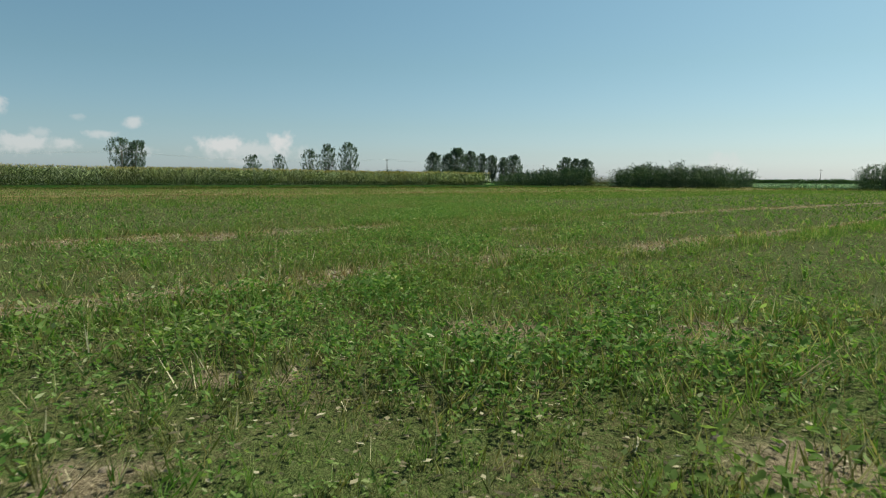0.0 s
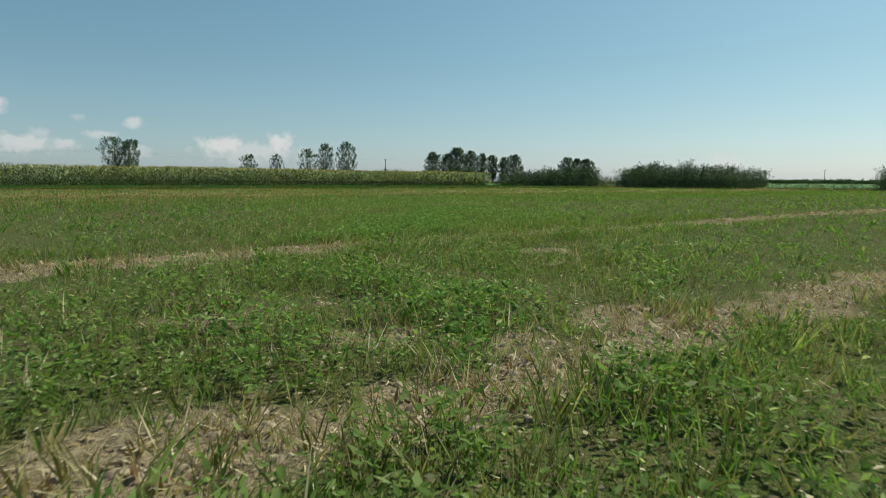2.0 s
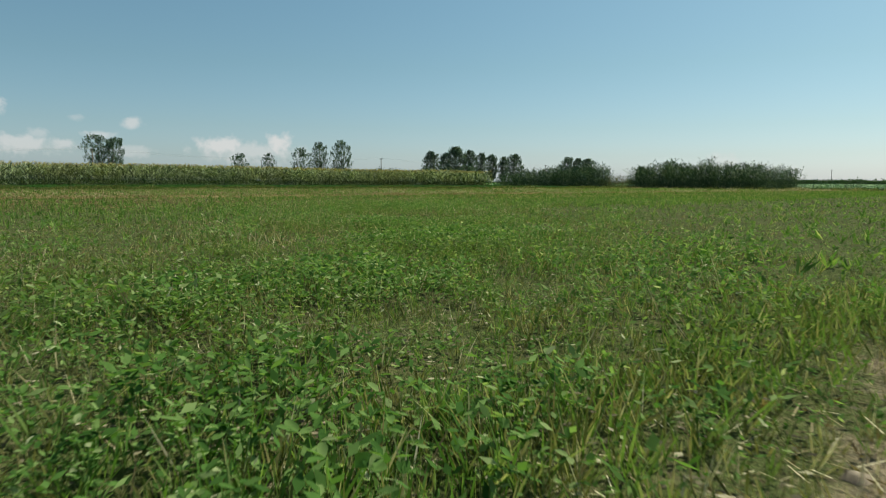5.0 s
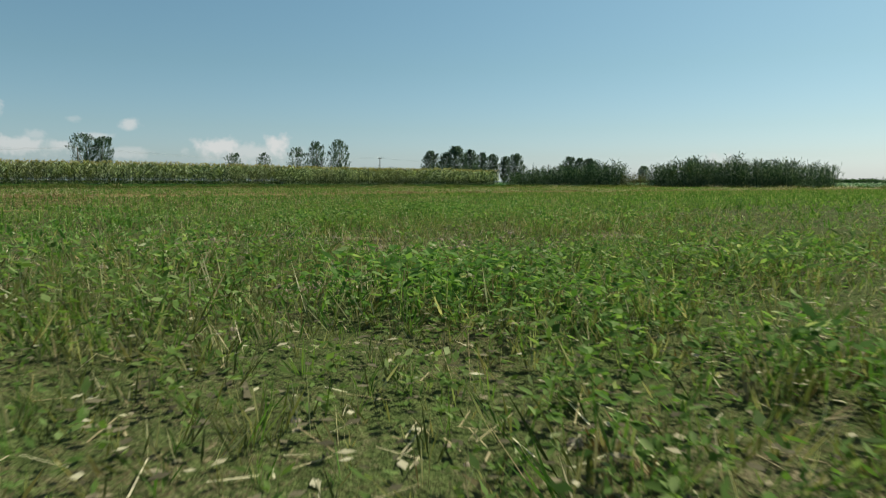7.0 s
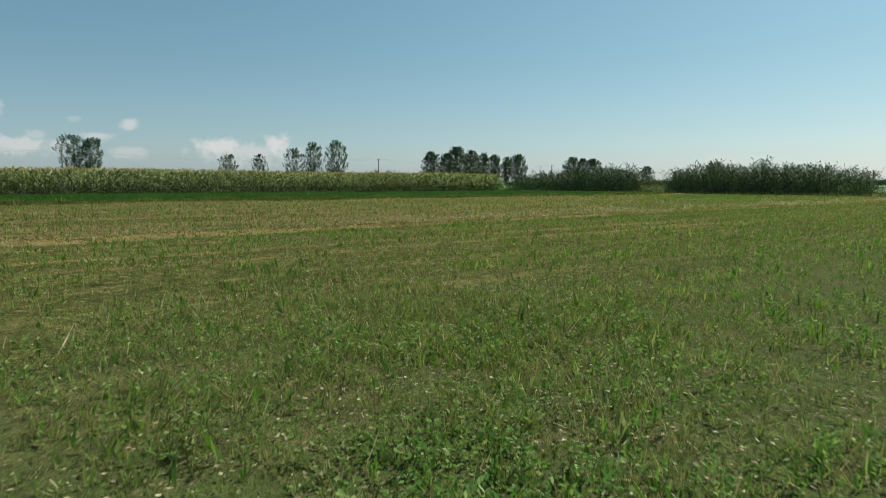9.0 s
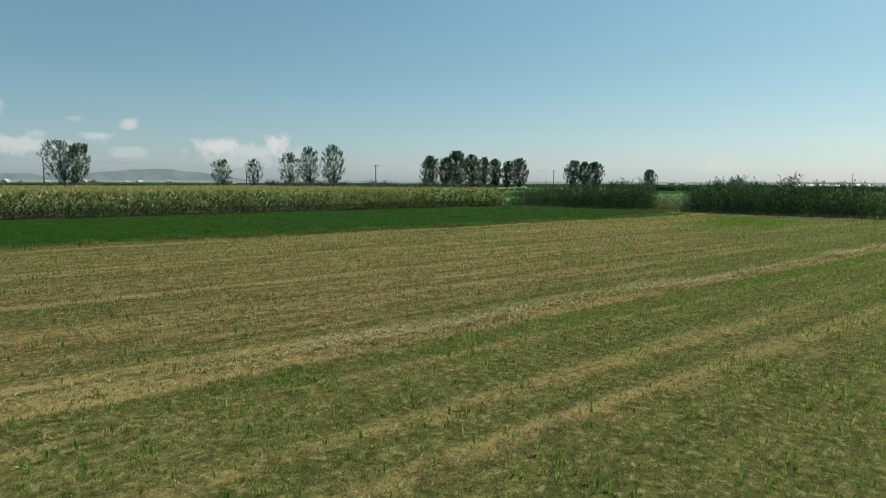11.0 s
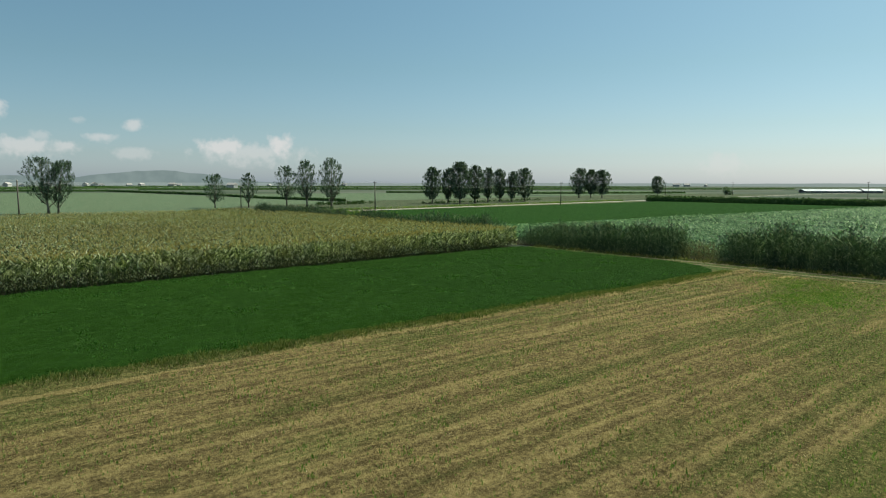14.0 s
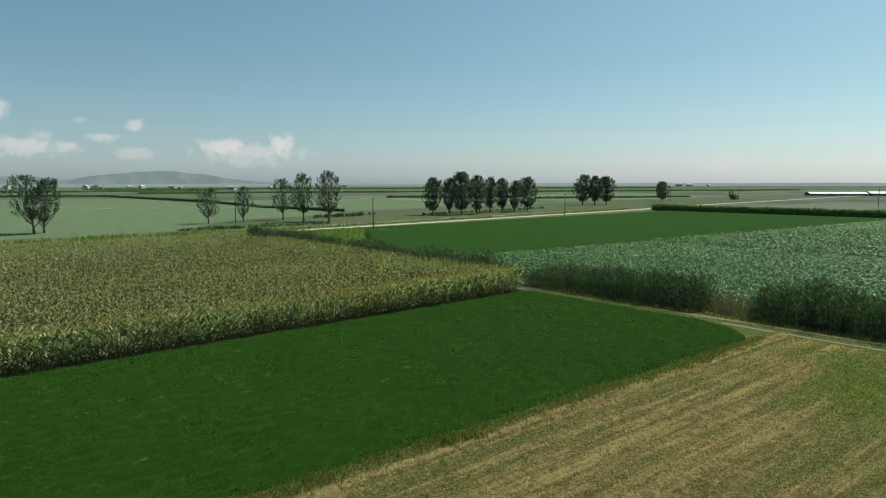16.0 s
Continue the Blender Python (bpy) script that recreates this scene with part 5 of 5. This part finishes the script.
# x, y, height, crown width, lean along and across the view, density
SIDE = (0.755, -0.656)
TREES = ((-27.9, 129.6, 14.6, 8.4, -1.5, 0.85), (-25.9, 129.4, 13.8, 7.2, 1.9, 0.75), (16.6, 138.4, 10.9, 7.2, 0.0, 0.6), (27.0, 138.0, 11.4, 4.9, 0.0, 0.5),
         (41.0, 140.0, 13.8, 7.7, -0.3, 0.7), (41.0, 126.6, 15.5, 6.9, 0.0, 0.8), (48.2, 124.0, 16.3, 8.6, 0.2, 1.05),
         (97.5, 133.1, 14.3, 7.1, 0.0, 0.85), (107.9, 135.9, 14.3, 6.2, 0.0, 0.75), (105.7, 126.6, 16.5, 8.6, 0.0, 1.10), (112.5, 125.4, 15.2, 7.0, 0.0, 0.90),
         (124.5, 130.4, 14.8, 5.3, 0.0, 0.70), (132.7, 131.7, 14.2, 5.9, 0.0, 0.75), (136.0, 128.0, 13.2, 5.2, 0.0, 0.70), (146.6, 130.7, 14.7, 8.3, 0.0, 0.95),
         (221.9, 158.9, 16.6, 9.2, 0.0, 1.10), (227.2, 155.0, 15.8, 7.6, 0.0, 0.90), (231.6, 151.0, 15.8, 8.8, 0.0, 1.10), (305.8, 161.8, 13.0, 8.3, 0.0, 0.90))
for i, (x, y, h, w, k, d) in enumerate(TREES):
    poplar(x, y, h, w, 100 + i, (k * SIDE[0], k * SIDE[1]), d, 0.2 if i < 7 else 0.12)


def bare_trunk(x, y, h):
    root = tagged(new("bare_trunk"), "thin leafless dead trunk beside a poplar", "tree")
    root.location = (x, y, 0)
    bm = bmesh.new()
    tube(bm, [(0, 0, -0.1), (0.05, 0, h * 0.5), (-0.1, 0.05, h)], [0.16, 0.11, 0.04], 6)
    part("trunk", bm, M_BARK, root)
    for a, f in ((0.4, 0.7), (2.7, 0.8), (4.4, 0.62)):
        bm = bmesh.new()
        tube(bm, [(0, 0, h * f), (0.5 * math.cos(a), 0.5 * math.sin(a), h * f + 0.9)], [0.05, 0.015], 5)
        part("branch", bm, M_BARK, root)


bare_trunk(24.8, 138.6, 9.2)


def shrub(x, y, size, label):
    root = tagged(new("shrub"), label, "shrub")
    root.location = (x, y, 0)
    bm = bmesh.new()
    tube(bm, [(0, 0, -0.05), (0.05, 0, size * 0.5)], [0.12, 0.05], 6)
    part("stem", bm, M_BARK, root)
    r = np.random.default_rng(int(x * 7) % 1000)
    p = r.normal(0, 0.19, (26, 3)) * size + (0, 0, size * 0.52)
    p[:, 2] = np.clip(p[:, 2] - 0.3 * size, 0.0, None)
    parts = [spread(CLUMPS[s], p[s::5], r.uniform(0, 6.28, len(p[s::5])), np.full(len(p[s::5]), size * 0.42)) for s in range(5)]
    v, q, m = gather(parts)
    crown = new("crown", mesh_of("crown", v, q, [M_TREE], m))
    crown.parent = root


shrub(372, 149, 6.0, "single round dark bush on the plain")

# ---- power line ----
POLES = ((-39.0, 90.0), (39.3, 87.2), (123.5, 92.8), (309.4, 158.5), (361.8, 140.2), (302.5, 47.2))


def power_pole(x, y, h):
    root = tagged(new("power_pole"), "slim weathered wooden power pole with crossarm", "pole", "poles along the road")
    root.location = (x, y, 0)
    bm = bmesh.new()
    tube(bm, [(0, 0, -0.2), (0, 0, h * 0.5), (0, 0, h)], [0.17, 0.14, 0.11], 10)
    part("shaft", bm, M_POLE, root)
    bm = bmesh.new()
    slab(bm, -0.06, 0.06, -0.75, 0.75, h - 0.35, h - 0.23)
    arm = part("crossarm", bm, M_POLE, root)
    for dy, z in ((-0.65, h - 0.23), (0.65, h - 0.23), (0.0, h)):
        bm = bmesh.new()
        tube(bm, [(0, dy, z), (0, dy, z + 0.08), (0, dy, z + 0.1), (0, dy, z + 0.2)], [0.02, 0.03, 0.06, 0.04], 8)
        part("insulator", bm, M_CERAMIC, arm if dy else root, "pale ceramic insulator")
    return root


for x, y in POLES:
    power_pole(x, y, 8.0 if x < 200 else 8.6)


def wire(a, b, dy, z, sag):
    pts = []
    for i in range(17):
        f = i / 16
        pts.append((a[0] + (b[0] - a[0]) * f, a[1] + (b[1] - a[1]) * f + dy, z - sag * 4 * f * (1 - f)))
    bm = bmesh.new()
    tube(bm, pts, [0.009] * 17, 5)
    me = bpy.data.meshes.new("power_cable")
    bm.to_mesh(me)
    bm.free()
    me.materials.append(M_WIRE)
    tagged(new("power_cable", me), "thin sagging overhead power cable between poles", "cable", "overhead cables")


SPANS = (((-117.0, 93.0), POLES[0]), (POLES[0], POLES[1]), (POLES[1], POLES[2]))
power_pole(-117.0, 93.0, 8.0)
for a, b in SPANS:
    wire(a, b, -0.65, 7.97, 1.5)
    wire(a, b, 0.65, 7.97, 1.6)
    wire(a, b, 0.0, 8.2, 1.45)

# ---- distant buildings and hills ----


def shed(x, y, turn, length, depth, eaves, ridge, label):
    root = tagged(new("farm_shed"), label, "shed")
    root.matrix_world = pose(x, y, 0, 0, 0, turn)
    bm = bmesh.new()
    slab(bm, -length / 2, length / 2, -depth / 2, depth / 2, -0.1, eaves)
    part("wall", bm, M_WALL, root, "dark open side wall")
    bm = bmesh.new()
    prof = ((-depth / 2 - 0.6, eaves - 0.1), (0, ridge), (depth / 2 + 0.6, eaves - 0.1), (depth / 2 + 0.6, eaves + 0.15), (0, ridge + 0.25), (-depth / 2 - 0.6, eaves + 0.15))
    ends = [[bm.verts.new((sx * (length / 2 + 0.5), py, pz)) for py, pz in prof] for sx in (-1, 1)]
    for i in range(6):
        bm.faces.new((ends[0][i], ends[0][(i + 1) % 6], ends[1][(i + 1) % 6], ends[1][i]))
    bm.faces.new(ends[0][::-1])
    bm.faces.new(ends[1])
    bmesh.ops.recalc_face_normals(bm, faces=bm.faces[:])
    part("roof", bm, M_ROOF, root, "white sheet-metal roof")
    n = int(length // 8)
    for i in range(n):
        bm = bmesh.new()
        u = -length / 2 + (i + 0.5) * length / n
        slab(bm, u - 0.2, u + 0.2, -depth / 2 - 0.25, -depth / 2 - 0.01, 0, eaves)
        part("post", bm, M_HOUSE, root, "pale post")


shed(563.5, 147.4, -48, 46, 12, 1.5, 2.9, "long low farm shed with white roof")
shed(586.5, 123.0, -48, 15, 12, 1.7, 3.3, "short farm shed with white roof")
shed(1000, 170, -48, 60, 18, 3.0, 6.0, "long distant farm shed with pale roof")


def house(x, y, turn, size, label):
    root = tagged(new("farm_house"), label, "house", "distant village houses")
    root.matrix_world = pose(x, y, 0, 0, 0, turn)
    bm = bmesh.new()
    slab(bm, -size, size, -size * 0.6, size * 0.6, -0.1, size * 0.62)
    part("wall", bm, M_HOUSE, root, "pale rendered wall")
    bm = bmesh.new()
    a = [bm.verts.new((s * size * 1.06, py, pz)) for s in (-1, 1) for py, pz in ((-size * 0.68, size * 0.6), (0, size * 1.05), (size * 0.68, size * 0.6))]
    for f in ((0, 1, 4, 3), (1, 2, 5, 4), (0, 2, 1), (3, 4, 5), (0, 3, 5, 2)):
        bm.faces.new([a[k] for k in f])
    bmesh.ops.recalc_face_normals(bm, faces=bm.faces[:])
    part("roof", bm, M_TILE, root)


def far_place(az, dist):
    return -52 + dist * math.sin(radians(az)), -46 + dist * math.cos(radians(az))


for az, dist, size in ((6.4, 1500, 8), (7.3, 1540, 6), (9.0, 1560, 6), (11.5, 1500, 8), (12.1, 1520, 9), (12.6, 1600, 6), (14.6, 1700, 6),
                       (15.5, 1650, 7), (17.8, 1500, 8), (18.3, 1550, 6), (22.5, 1100, 8), (25.6, 1300, 6), (32.1, 1800, 8), (61.2, 1900, 9), (62.0, 1950, 8), (63.5, 1900, 6)):
    hx, hy = far_place(az, dist)
    house(hx, hy, az * 37 % 180, size, "small pale farmhouse far across the plain")


def hills():
    """Ridge on the horizon as a glowing backdrop, its haze put into the colour."""
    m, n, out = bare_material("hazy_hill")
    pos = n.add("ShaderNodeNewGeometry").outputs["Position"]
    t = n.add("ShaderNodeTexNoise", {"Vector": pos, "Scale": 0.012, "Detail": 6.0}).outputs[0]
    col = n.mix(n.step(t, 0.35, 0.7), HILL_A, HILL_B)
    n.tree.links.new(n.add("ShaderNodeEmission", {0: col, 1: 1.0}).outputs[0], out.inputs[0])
    az = np.linspace(-60, 30, 220)
    prof = np.interp(az, (-60, -20, 0, 6, 8, 9.2, 10.2, 11.2, 12.5, 14.0, 15.2, 16.5, 18.3, 19.3, 20.6, 22.0, 24.2, 27.5, 30), (70, 58, 48, 50, 48, 30, 28, 44, 58, 66, 78, 84, 83, 72, 64, 40, 20, 8, 0))
    prof = prof * (0.88 + 0.24 * fractal(az, 0 * az, 3.0, 91)) + 3 * (value_noise(az, 0 * az, 0.5, 92) - 0.5)
    d = 4300.0
    x, y = -52 + d * np.sin(np.radians(az)), -46 + d * np.cos(np.radians(az))
    k = len(az)
    v = np.concatenate((np.stack((x, y, np.full(k, -2.0)), -1), np.stack((x, y, np.maximum(prof, -1.0)), -1)))
    i = np.arange(k - 1)
    q = np.stack((i, i + 1, i + 1 + k, i + k), -1)
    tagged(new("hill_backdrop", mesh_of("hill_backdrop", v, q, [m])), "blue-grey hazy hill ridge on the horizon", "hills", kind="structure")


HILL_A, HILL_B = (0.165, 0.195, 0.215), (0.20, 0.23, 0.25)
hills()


def hazy_distance():
    """A glowing ring for the farthest plain, the humid air's haze in its colour."""
    m, n, out = bare_material("haze_backdrop")
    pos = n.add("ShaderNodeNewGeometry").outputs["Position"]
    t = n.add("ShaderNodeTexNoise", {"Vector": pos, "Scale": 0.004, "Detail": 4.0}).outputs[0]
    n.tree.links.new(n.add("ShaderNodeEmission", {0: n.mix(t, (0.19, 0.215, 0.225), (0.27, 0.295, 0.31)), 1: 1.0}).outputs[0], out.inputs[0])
    az = np.radians(np.linspace(0, 360, 181))
    x, y, k = -52 + 2100 * np.sin(az), -46 + 2100 * np.cos(az), 181
    top = 7.5 + 2.5 * value_noise(np.degrees(az), 0 * az, 2.0, 93)
    v = np.concatenate((np.stack((x, y, np.full(k, -2.0)), -1), np.stack((x, y, top), -1)))
    i = np.arange(k - 1)
    q = np.stack((i, i + 1, i + 1 + k, i + k), -1)
    tagged(new("horizon_backdrop", mesh_of("horizon_backdrop", v, q, [m])), "glowing backdrop ring with painted haze for the farthest plain", "plain", kind="structure")


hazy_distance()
